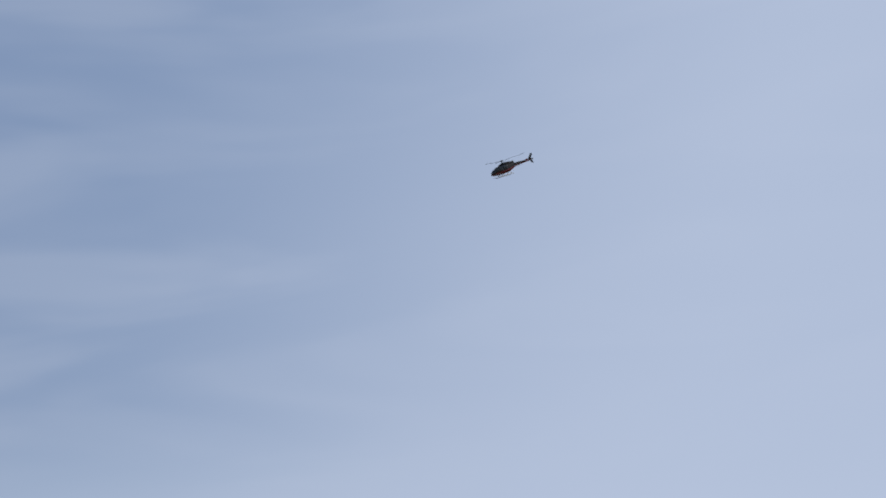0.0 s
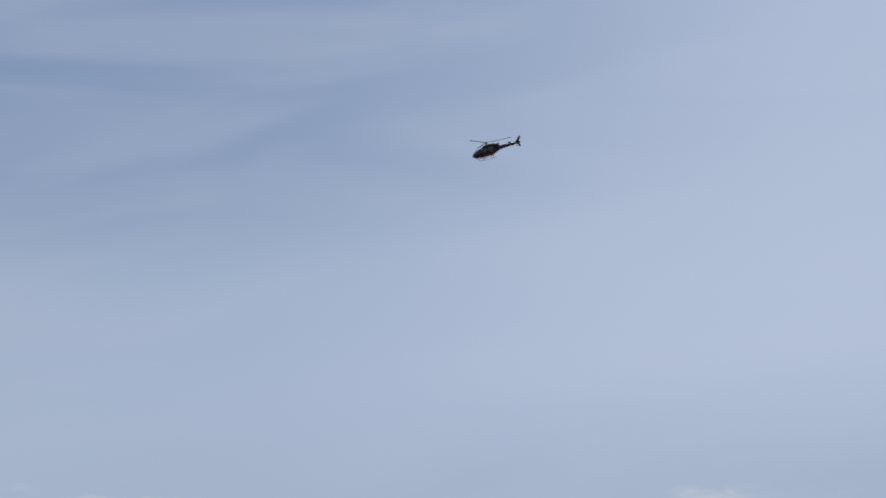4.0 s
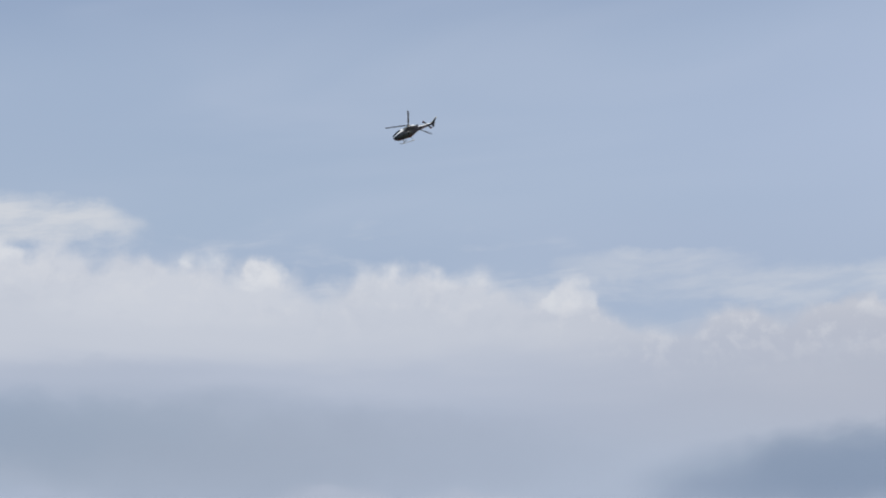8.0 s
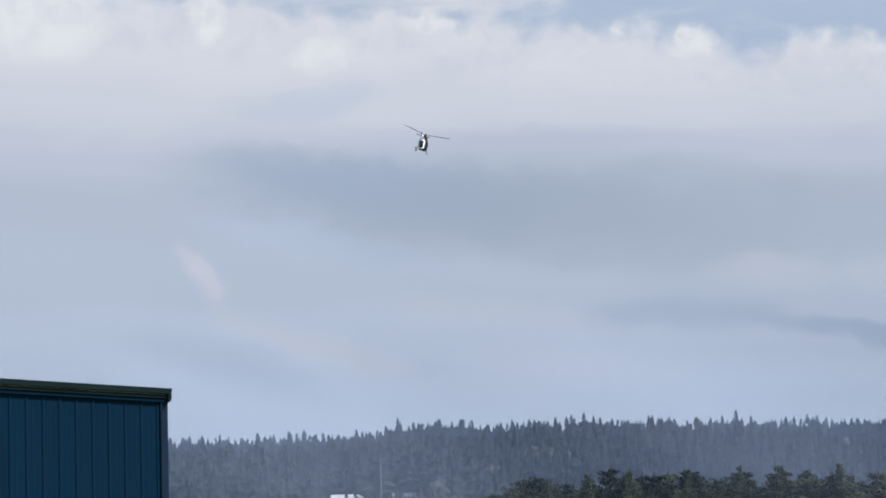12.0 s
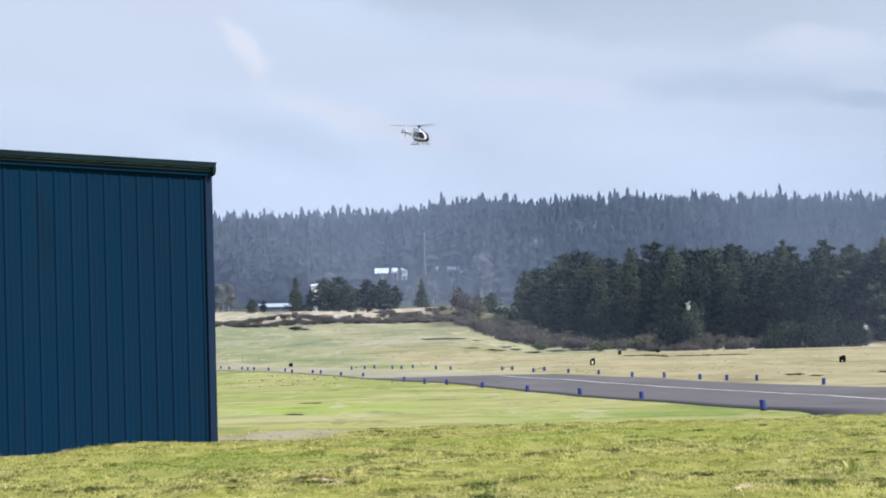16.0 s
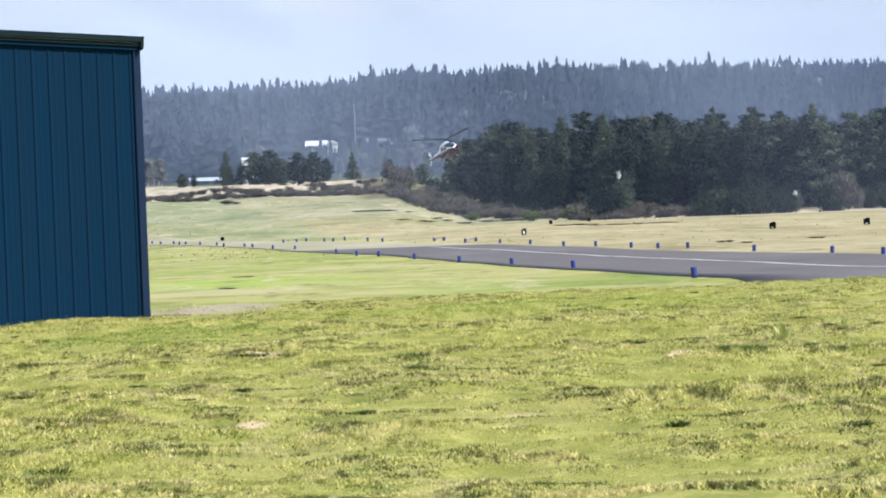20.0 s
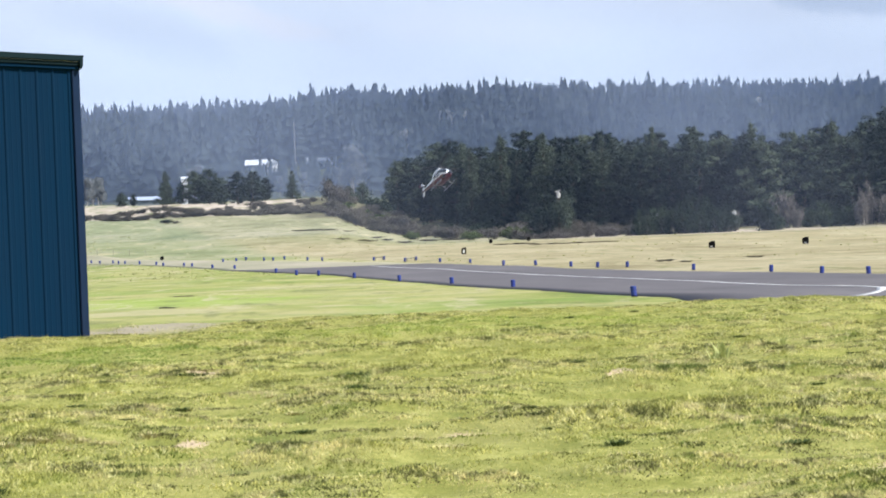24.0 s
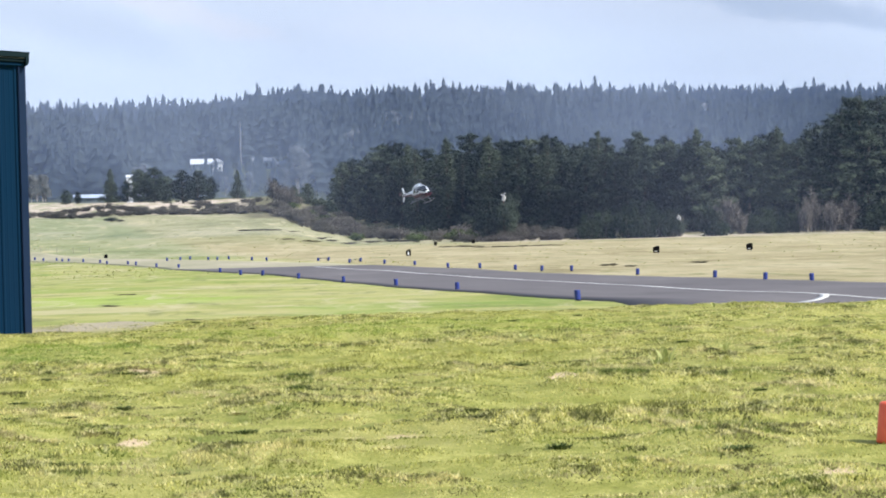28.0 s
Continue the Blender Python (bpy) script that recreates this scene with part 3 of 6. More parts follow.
WHITE_PAINT = surface("white_paint", [(0.86, 0.87, 0.88), (0.92, 0.93, 0.94)], 0.8, 0.32, 0, 6)
# shade put into colour: darkens the helicopter's port half and stabiliser
SHADE_GREY = surface("dark_grey_shade", [(0.010, 0.011, 0.016), (0.018, 0.019, 0.026)], 0.8, 0.75, 0, 6)
BLADE_PAINT = surface("dark_blade_paint", [(0.020, 0.020, 0.023), (0.034, 0.034, 0.038)], 0.8, 0.8, 0, 6)
SKID_GREY = surface("grey_skid_paint", [(0.16, 0.16, 0.17), (0.24, 0.24, 0.25)], 2, 0.6, 0, 12)
RED_PAINT = surface("dark_red_paint", [(0.085, 0.005, 0.014), (0.115, 0.007, 0.018)], 0.8, 0.32, 0, 6)
GREY_METAL = surface("grey_metal", [(0.20, 0.20, 0.21), (0.30, 0.30, 0.31)], 2, 0.45, 0, 12, metal=0.6)
DARK_METAL = surface("dark_rotor_metal", [(0.03, 0.031, 0.034), (0.055, 0.057, 0.06)], 2, 0.5, 0, 12, metal=0.2)
COCKPIT = surface("dark_cockpit", [(0.02, 0.02, 0.022), (0.04, 0.04, 0.042)], 2, 0.8, 0, 12)
CANOPY = glass("tinted_canopy", (0.02, 0.024, 0.030), 0.10, 0.15)
ORANGE = surface("faded_orange_plastic", [(0.75, 0.10, 0.035), (0.88, 0.15, 0.055)], 4, 0.55, 0, 20)
HOUSE_WHITE = surface("white_siding", [(0.66, 0.68, 0.70), (0.78, 0.80, 0.82)], 0.3, 0.7, 0, 3)
HOUSE_GREY = surface("grey_siding_and_shaded_wall", [(0.13, 0.16, 0.17), (0.19, 0.22, 0.23)], 0.3, 0.8, 0, 3)
ROOF_PALE = surface("pale_metal_roof", [(0.50, 0.54, 0.60), (0.60, 0.64, 0.70)], 0.3, 0.5, 0, 3)
ROOF_BLUE = surface("faded_blue_roof", [(0.30, 0.36, 0.47), (0.38, 0.44, 0.55)], 0.3, 0.6, 0, 3)
ROOF_GREY = surface("grey_shingles", [(0.13, 0.15, 0.18), (0.18, 0.20, 0.23)], 0.3, 0.8, 0, 3)
PANE = glass("window_glass", (0.18, 0.22, 0.26))
BEE_BROWN = surface("brown_fuzz", [(0.012, 0.009, 0.006), (0.03, 0.022, 0.014)], 300, 0.9, 0, 900)
WING = glass("insect_wing", (0.6, 0.58, 0.52), 0.3)


# ---- helpers of this scene ----
def mesh_of(name, verts, faces, material):
    me = bpy.data.meshes.new(name)
    me.from_pydata([tuple(v) for v in verts], [], [tuple(f) for f in faces])
    me.materials.append(material)
    return me


def thing(name, m, label, category, group="", kind=""):
    ob = new(name)
    ob.empty_display_size = 0.3
    ob.matrix_basis = m
    return tagged(ob, label, category, group, kind)


def part(name, bm, material, parent=None, label="", smooth=False):
    """One mesh object under a thing or a part."""
    if isinstance(bm, bmesh.types.BMesh):
        me = bpy.data.meshes.new(name)
        if smooth:
            for f in bm.faces:
                f.smooth = True
        bm.to_mesh(me)
        bm.free()
        me.materials.append(material)
    else:
        me = bm
    ob = new(name, me)
    ob.parent = parent
    return tagged(ob, label)


def box(bm, lo, hi, bevel=0.0):
    r = bmesh.ops.create_cube(bm, size=1.0)
    lo, hi = Vector(lo), Vector(hi)
    m = Matrix.LocRotScale((lo + hi) / 2, None, hi - lo)
    bmesh.ops.transform(bm, matrix=m, verts=r["verts"])
    if bevel:
        edges = list({e for v in r["verts"] for e in v.link_edges})
        bmesh.ops.bevel(bm, geom=edges, offset=bevel, segments=2, affect="EDGES")


def box_bm(lo, hi, bevel=0.0):
    bm = bmesh.new()
    box(bm, lo, hi, bevel)
    return bm


def tube(bm, path, radii, sides=8, cap=True):
    """A round bar along a path."""
    pts = [Vector(p) for p in path]
    if not hasattr(radii, "__len__"):
        radii = [radii] * len(pts)
    rings = []
    for i, p in enumerate(pts):
        d = (pts[min(i + 1, len(pts) - 1)] - pts[max(i - 1, 0)]).normalized()
        a = d.cross(Vector((0, 0, 1)) if abs(d.z) < 0.9 else Vector((1, 0, 0))).normalized()
        b = d.cross(a)
        rings.append([bm.verts.new(p + (a * math.cos(q) + b * math.sin(q)) * radii[i]) for q in (2 * math.pi * j / sides for j in range(sides))])
    for r, s in zip(rings, rings[1:]):
        for j in range(sides):
            bm.faces.new((r[j], r[(j + 1) % sides], s[(j + 1) % sides], s[j]))
    if cap:
        bm.faces.new(rings[0][::-1])
        bm.faces.new(rings[-1])


def tube_bm(path, radii, sides=8):
    bm = bmesh.new()
    tube(bm, path, radii, sides)
    return bm


def lathe_bm(profile, sides=16):
    """Profile of (radius, height) turned round z."""
    bm = bmesh.new()
    rings = [[bm.verts.new((r * math.cos(a), r * math.sin(a), z)) for a in (2 * math.pi * j / sides for j in range(sides))] for r, z in profile]
    for r, s in zip(rings, rings[1:]):
        for j in range(sides):
            bm.faces.new((r[j], r[(j + 1) % sides], s[(j + 1) % sides], s[j]))
    bm.faces.new(rings[0][::-1])
    bm.faces.new(rings[-1])
    return bm


def fast_mesh(name, co, faces, material, smooth=False):
    """A mesh from numpy arrays: points (n, 3) and faces (m, 3 or 4)."""
    me = bpy.data.meshes.new(name)
    co, faces = np.asarray(co, np.float32), np.asarray(faces, np.int32)
    n, k = faces.shape
    me.vertices.add(len(co))
    me.vertices.foreach_set("co", co.ravel())
    me.loops.add(n * k)
    me.loops.foreach_set("vertex_index", faces.ravel())
    me.polygons.add(n)
    me.polygons.foreach_set("loop_start", np.arange(0, n * k, k, dtype=np.int32))
    me.polygons.foreach_set("loop_total", np.full(n, k, np.int32))
    me.update(calc_edges=True)
    if smooth:
        me.polygons.foreach_set("use_smooth", np.ones(n, bool))
    me.materials.append(material)
    return me


# ---- the ground: one sheet to the horizon ----
LEFT_Y = (-400, 17, 30, 50, 54, 62, 70, 79, 100, 136, 161, 224, 300, 350, 400, 450, 520, 900)
LEFT_Z = (0, 0, -0.11, -0.26, -0.31, -0.58, -0.87, -0.98, -1.3, -1.7, -1.88, -2.3, -2.45, -1.45, -0.05, 1.75, 4.3, 6.0)
RIGHT_Y = (-400, 17, 30, 50, 54, 62, 70, 79, 100, 136, 161, 224, 300, 330, 380, 420, 500, 560, 900)
RIGHT_Z = (0, 0, -0.11, -0.26, -0.31, -0.58, -0.87, -0.98, -1.3, -1.7, -1.88, -2.3, -2.35, -2.42, -2.85, -2.3, -0.75, 0.65, 3.5)
RIDGE_U = (-0.30, -0.09, -0.07, -0.035, -0.008, 0.01, 0.06, 0.12, 0.2, 0.4)
RIDGE_Z = (27, 32, 30, 29.5, 36, 39, 39.5, 37, 34.5, 27)


def step(t):
    t = np.clip(t, 0, 1)
    return t * t * (3 - 2 * t)


def ground_z(x, y):
    """Height of the ground, for numbers or arrays."""
    x, y = np.asarray(x, float), np.asarray(y, float)
    u = x / np.maximum(y, 60)
    w = step((u + 0.006) / 0.034)
    z = np.interp(y, LEFT_Y, LEFT_Z) * (1 - w) + np.interp(y, RIGHT_Y, RIGHT_Z) * w
    # low dunes behind the field
    dune = step((y - 430) / 40) * step((640 - y) / 90) * (1 - 0.75 * w)
    z = z + dune * (0.4 * np.sin(x * 0.11 + 1.3) * np.sin(y * 0.05 + x * 0.02) + 0.25 * np.sin(x * 0.31 + y * 0.13))
    # the wooded hill
    ridge = np.interp(u, RIDGE_U, RIDGE_Z)
    hill = np.interp(y, (880, 960, 1060, 1200, 1500, 1900, 2600, 4600), (0, 0.10, 0.40, 0.62, 1.0, 0.96, 0.6, 0.4))
    z = z + hill * ridge * (1 + 0.05 * np.sin(x * 0.021) * np.sin(y * 0.013))
    # uneven turf
    near = np.exp(-np.maximum(y - 60, 0) / 60) * step((y + 20) / 30)
    lump = 0.05 * lattice(x, y, 2.6, 1) + 0.055 * lattice(x, y, 1.05, 2) + 0.045 * lattice(x, y, 0.48, 3)
    roll = 0.05 * lattice(x, y, 9.0, 4)
    # the ground falls a little towards the hangar's end wall
    z = z - 0.10 * step((-x - 4.9) / 2.6) * step((y - 39) / 4) * step((55 - y) / 3)
    return z + near * (lump * step((63 - y) / 6) + roll) + step((y - 62) / 10) * step((300 - y) / 60) * 0.04 * lattice(x, y, 13.0, 5)


def lattice(x, y, cell, seed):
    """Smooth value noise from -1 to 1 on a lattice of that cell."""
    gx, gy = x / cell, y / cell
    ix, iy = np.floor(gx).astype(int), np.floor(gy).astype(int)
    fx, fy = step(gx - ix), step(gy - iy)

    def h(a, b):
        n = (a * 374761393 + b * 668265263 + seed * 974711) & 0x7FFFFFFF
        n = ((n ^ (n >> 13)) * 1274126177) & 0x7FFFFFFF
        return ((n ^ (n >> 16)) & 0xFFFF) / 32767.5 - 1
    return (h(ix, iy) * (1 - fx) + h(ix + 1, iy) * fx) * (1 - fy) + (h(ix, iy + 1) * (1 - fx) + h(ix + 1, iy + 1) * fx) * fy


def gz(x, y):
    return float(ground_z(x, y))


def build_ground():
    ys = np.concatenate([np.linspace(-400, 0, 9), np.arange(4, 16, 2), np.arange(16, 62, 0.19), np.arange(62, 110, 1.5), np.arange(110, 320, 4),
                         np.arange(320, 660, 5), np.arange(660, 1000, 20), np.arange(1000, 2000, 40), np.linspace(2000, 4600, 14)])
    s = np.linspace(-1, 1, 201)
    xs = np.sinh(s * 6.3) / np.sinh(6.3) * 2400 + s * 60
    xs = np.sort(np.concatenate([xs[(xs < -11) | (xs > 13)], np.linspace(-11, 13, 161)]))
    X, Y = np.meshgrid(xs, ys)
    co = np.stack([X, Y, ground_z(X, Y)], -1).reshape(-1, 3)
    n = len(xs)
    i = (np.arange(len(ys) - 1)[:, None] * n + np.arange(n - 1)).ravel()
    ob = new("ground", fast_mesh("ground", co, np.stack([i, i + 1, i + n + 1, i + n], 1), GROUND, True))
    tagged(ob, "uneven green and straw-coloured airfield grass rising to dunes", "ground", kind="structure")


build_ground()

# ---- taxiway ----
NEAR_EDGE = [(-40.0, 310), (-24.0, 275), (-17.8, 256), (-10.2, 220), (-6.6, 197), (-0.6, 165), (1.9, 147), (4.6, 120), (7.0, 101), (8.75, 79.5), (9.0, 77.2), (8.9, 74), (8.7, 66), (8.6, 60)]
FAR_EDGE = [(-28.0, 322), (-18.5, 288), (-9.5, 262), (-2.3, 240), (3.2, 219), (8.2, 190), (10.6, 173), (12.8, 154), (16.2, 132), (18.2, 117), (20.3, 101), (23.0, 84), (27.0, 72), (33.0, 66), (44.0, 62), (60.0, 58)]


def along(line, n):
    """n points evenly along a line of corners."""
    p = np.array(line, float)
    d = np.concatenate([[0], np.cumsum(np.hypot(*np.diff(p, axis=0).T))])
    s = np.linspace(0, d[-1], n)
    return np.stack([np.interp(s, d, p[:, 0]), np.interp(s, d, p[:, 1])], 1)


def ribbon(name, a, b, lift, material, thick, across=8):
    """A sheet between two lines, on the ground, with a skirt at its edges."""
    t = np.linspace(0, 1, across + 1)
    P = a[:, None] * (1 - t[None, :, None]) + b[:, None] * t[None, :, None]
    z = ground_z(P[..., 0], P[..., 1]) + lift
    co = np.concatenate([P, z[..., None]], -1)
    lo = co[:, [0, -1]].copy()
    lo[..., 2] -= thick
    full = np.concatenate([lo[:, :1], co, lo[:, 1:]], 1)
    n = full.shape[1]
    i = (np.arange(len(a) - 1)[:, None] * n + np.arange(n - 1)).ravel()
    return fast_mesh(name, full.reshape(-1, 3), np.stack([i, i + 1, i + n + 1, i + n], 1)[:, ::-1], material)


rng = np.random.RandomState(4)
_a, _b = along(NEAR_EDGE, 240), along(FAR_EDGE, 240)
_a = _a + rng.normal(0, 0.05, _a.shape)
_end = int(np.argmax(_a[:, 1] < 206))
tagged(new("gravel_track", ribbon("gravel_track", _a[:_end + 1], _b[:_end + 1], 0.035, WORN_GRAVEL, 0.2, 10)), "pale worn gravel and thin grass beyond the asphalt", "track", kind="structure")
taxiway = tagged(new("taxiway", ribbon("taxiway", _a[_end:], _b[_end:], 0.04, ASPHALT, 0.2, 14)), "grey weathered asphalt taxiway between blue edge markers", "taxiway", kind="structure")


def painted_line(name, line, width, label):
    p = along(line, 60)
    d = np.gradient(p, axis=0)
    nrm = np.stack([-d[:, 1], d[:, 0]], 1) / np.hypot(d[:, 0], d[:, 1])[:, None]
    tagged(new(name, ribbon(name, p - nrm * width / 2, p + nrm * width / 2, 0.052, LINE_PAINT, 0.002, 1)), label, "line", kind="structure")


painted_line("centre_line", [(2.1, 197), (8.3, 151), (11.6, 118), (14.0, 93), (14.75, 76.8), (15.2, 71.6), (15.7, 66.0), (16.6, 61.0)], 0.24, "worn white taxiway centre line")
painted_line("turn_line", [(14.75, 76.8), (14.25, 74.2), (13.55, 71.6), (12.5, 69.0)], 0.24, "worn white curved turn-off line")


# ---- hangar ----
def build_hangar():
    corner = (-4.515, 50.0)
    turn = 28.5           # the end wall runs from the corner back towards the camera's left
    H, L, W, RISE = 5.02, 11.0, 18.0, 0.052
    hang = thing("hangar", pose(corner[0], corner[1], -0.42, 0, 0, turn), "blue ribbed-steel hangar with grey-green rake trim", "hangar")
    # local: the end wall along -x at y = 0, the long side along +y at x = 0
    def top(x):
        return H + RISE * min(-x, L + x)
    for x0, x1, y0, y1 in ((-L, 0, W - 0.12, W), (-L, 0, 0, 0.12)):
        bm = bmesh.new()
        v = [bm.verts.new(p) for p in ((x0, y0, 0), (x1, y0, 0), (x1, y0, top(x1)), ((x0 + x1) / 2, y0, top(-L / 2)), (x0, y0, top(x0)),
                                       (x0, y1, 0), (x1, y1, 0), (x1, y1, top(x1)), ((x0 + x1) / 2, y1, top(-L / 2)), (x0, y1, top(x0)))]
        bm.faces.new(v[:5]), bm.faces.new(v[9:4:-1])
        for i in range(5):
            j = (i + 1) % 5
            bm.faces.new((v[j], v[i], v[i + 5], v[j + 5]))
        bmesh.ops.recalc_face_normals(bm, faces=bm.faces)
        walls = part("end_wall", bm, STEEL_BLUE, hang)
    part("side_wall", box_bm((-0.12, 0.12, 0), (0, W - 0.12, H - 0.01)), STEEL_BLUE, hang)
    part("side_wall", box_bm((-L, 0.12, 0), (-L + 0.12, W - 0.12, H - 0.01)), STEEL_BLUE, hang)
    # raised ribs of the end wall, one panel rib every foot, with low stiffeners between
    pitch = 0.305
    for i in range(int(L / pitch)):
        x = -0.16 - i * pitch
        bm = bmesh.new()
        for a, w, d in ((0, 0.030, 0.018), (0.105, 0.012, 0.004), (-0.105, 0.012, 0.004)):
            if x + a > -0.12 or x + a < -L + 0.1:
                continue
            h = top(x + a) - 0.06
            q = [(x + a - w, -0.001), (x + a - w * 0.45, -d), (x + a + w * 0.45, -d), (x + a + w, -0.001)]
            lo = [bm.verts.new((px, py, 0.02)) for px, py in q]
            hi = [bm.verts.new((px, py, h)) for px, py in q]
            for j in range(3):
                bm.faces.new((lo[j], lo[j + 1], hi[j + 1], hi[j]))
            bm.faces.new(hi)
        part("rib", bm, STEEL_BLUE, walls)
    bm = bmesh.new()
    box(bm, (-0.11, -0.045, 0.0), (0.03, 0.10, H - 0.05), 0.008)
    part("corner_trim", bm, CORNER_STEEL, hang, "dark slate-blue corner flashing")
    # stepped rake trim that follows the roof's slope, ended by the eave's gutter
    for sgn, x0, x1 in ((1, 0.045, -L / 2), (-1, -L / 2, -L - 0.10)):
        for nm, y0, y1, z0, z1 in (("rake_trim", -0.16, 0.16, -0.02, 0.085), ("rake_moulding", -0.11, 0.10, -0.10, -0.02), ("rake_flashing", -0.075, 0.06, -0.165, -0.10)):
            bm = bmesh.new()
            e = [(x0, top(min(0, x0)) if sgn > 0 else top(x0)), (x1, top(max(-L, x1)))]
            v = [bm.verts.new((x, y, h + z)) for x, h in e for y, z in ((y0, z0), (y1, z0), (y1, z1), (y0, z1))]
            for f in ((0, 1, 2, 3), (7, 6, 5, 4), (0, 4, 5, 1), (1, 5, 6, 2), (2, 6, 7, 3), (3, 7, 4, 0)):
                bm.faces.new([v[i] for i in f])
            bmesh.ops.recalc_face_normals(bm, faces=bm.faces)
            bmesh.ops.bevel(bm, geom=bm.edges[:], offset=0.012, segments=2, affect="EDGES")
            part(nm, bm, STEEL_BLUE if nm == "rake_flashing" else TRIM_GREEN, hang, "grey-green folded steel trim")
    bm = bmesh.new()
    prof = [(0.0, -0.02), (0.0, -0.15), (0.03, -0.15), (0.055, -0.09), (0.055, 0.05), (0.07, 0.05), (0.07, 0.085), (0.0, 0.085)]
    r0 = [bm.verts.new((x, -0.165, H + z)) for x, z in prof]
    r1 = [bm.verts.new((x, W + 0.1, H + z)) for x, z in prof]
    bm.faces.new(r0), bm.faces.new(r1[::-1])
    for j in range(len(prof)):
        bm.faces.new((r0[j], r0[(j + 1) % len(prof)], r1[(j + 1) % len(prof)], r1[j]))
    bmesh.ops.recalc_face_normals(bm, faces=bm.faces)
    part("gutter", bm, TRIM_GREEN, hang, "grey-green eave gutter")
    bm = bmesh.new()
    v = [bm.verts.new((x, y, z)) for y in (-0.10, W) for x, z in ((0.02, H + 0.03), (-L / 2, top(-L / 2) + 0.03), (-L - 0.02, H + 0.03), (-L - 0.02, H - 0.03), (-L / 2, top(-L / 2) - 0.03), (0.02, H - 0.03))]
    for j in range(6):
        bm.faces.new((v[j], v[(j + 1) % 6], v[(j + 1) % 6 + 6], v[j + 6]))
    bm.faces.new(v[:6]), bm.faces.new(v[6:][::-1])
    bmesh.ops.recalc_face_normals(bm, faces=bm.faces)
    part("roof", bm, ROOF_STEEL, hang, "grey ribbed steel roof")
    part("footing", box_bm((-L - 0.05, -0.06, -0.4), (0.02, 0.1, 0.075)), CONCRETE, hang, "concrete footing in the grass")


build_hangar()


# ---- taxiway edge markers ----
def build_marker():
    """A blue reflective sleeve on a short stake."""
    ob = thing("edge_marker", pose(0, 0, 0), "blue cylindrical taxiway edge marker beside the asphalt", "marker", "taxiway edge markers")
    part("sleeve", lathe_bm([(0.082, 0.035), (0.088, 0.05), (0.088, 0.30), (0.082, 0.315), (0.02, 0.32)], 14), MARKER_BLUE, ob)
    part("stake", lathe_bm([(0.03, -0.12), (0.03, 0.04)], 8), GREY_METAL, ob, "grey steel stake")
    part("base", lathe_bm([(0.11, -0.04), (0.11, 0.01), (0.05, 0.035)], 12), RUBBER, ob)
    return ob


NEAR_MARKERS = [(8.34, 80.5), (6.62, 109.0), (4.8, 123.0), (2.81, 137.5), (0.69, 153.5), (-1.33, 165.0), (-2.69, 169.5), (-4.24, 184.0), (-8.08, 215.0), (-10.12, 223.0),
                (-12.35, 235.0), (-13.25, 239.5), (-15.43, 246.0), (-16.54, 254.0), (-18.76, 264.5), (-20.66, 271.5), (-21.34, 272.5), (-22.32, 278.0), (-23.81, 280.5), (-25.22, 287.0)]
FAR_MARKERS = [(19.71, 105.0), (18.82, 110.1), (18.34, 120.0), (17.08, 136.5), (15.64, 154.0), (14.28, 157.0), (13.21, 162.0), (11.86, 172.0), (10.42, 181.0), (9.0, 196.5), (7.29, 208.0),
               (5.94, 223.0), (4.93, 217.5), (3.57, 233.5), (2.71, 232.0), (-1.58, 243.0), (-2.92, 249.0), (-5.17, 260.0), (-6.1, 255.0), (-6.95, 256.5), (-8.83, 263.5), (-9.52, 258.0), (-10.65, 256.5)]
_marker = build_marker()
for i, (x, y) in enumerate(NEAR_MARKERS + FAR_MARKERS):
    m = pose(x, y, gz(x, y), rng.normal(0, 2.5), rng.normal(0, 2.5), rng.uniform(0, 360))
    if i:
        copy_thing(_marker, m)
    else:
        _marker.matrix_basis = m


# ---- airfield signs ----
def build_sign(name, x, y, w, h, label, turn=0.0, pale=0.12):
    ob = thing(name, pose(x, y, gz(x, y), 0, 0, turn), label, "sign", "airfield signs")
    part("panel", box_bm((-w / 2, -0.06, 0.10), (w / 2, 0.06, 0.12 + h * 0.86), 0.03), SIGN_BLACK, ob)
    part("hood", box_bm((-w * 0.18, -0.10, 0.12 + h * 0.80), (w * 0.50, 0.08, 0.12 + h), 0.03), SIGN_BLACK, ob)
    for sx in (-1, 1):
        part("leg", tube_bm([(sx * w * 0.3, 0, -0.1), (sx * w * 0.3, 0, 0.14)], 0.025), GREY_METAL, ob)
    if pale:
        part("legend_bar", box_bm((-w * 0.16, -0.066, 0.12 + h * 0.10), (w * 0.12, -0.058, 0.12 + h * (0.10 + pale))), WHITE_BAND, ob, "pale worn bar on the sign face")
    return ob


build_sign("guidance_sign", 10.55, 241.5, 0.42, 0.52, "small black guidance sign with a pale bar in the grass", 6, 0.50)
build_sign("guidance_sign", 29.9, 226.5, 0.52, 0.52, "square black guidance sign with a pale bar in the grass", -12)
build_sign("guidance_sign", 37.9, 229.0, 0.52, 0.52, "square black guidance sign with a pale bar in the grass", -14)
build_sign("low_sign", 16.7, 313.0, 0.35, 0.4, "low dark sign far out in the field", 0, 0)
build_sign("low_sign", -17.9, 284.0, 0.36, 0.36, "low dark sign beside the gravel end of the taxiway", 0, 0)
build_sign("low_sign", 21.7, 324.5, 0.4, 0.4, "low dark sign far out in the field", 0, 0)


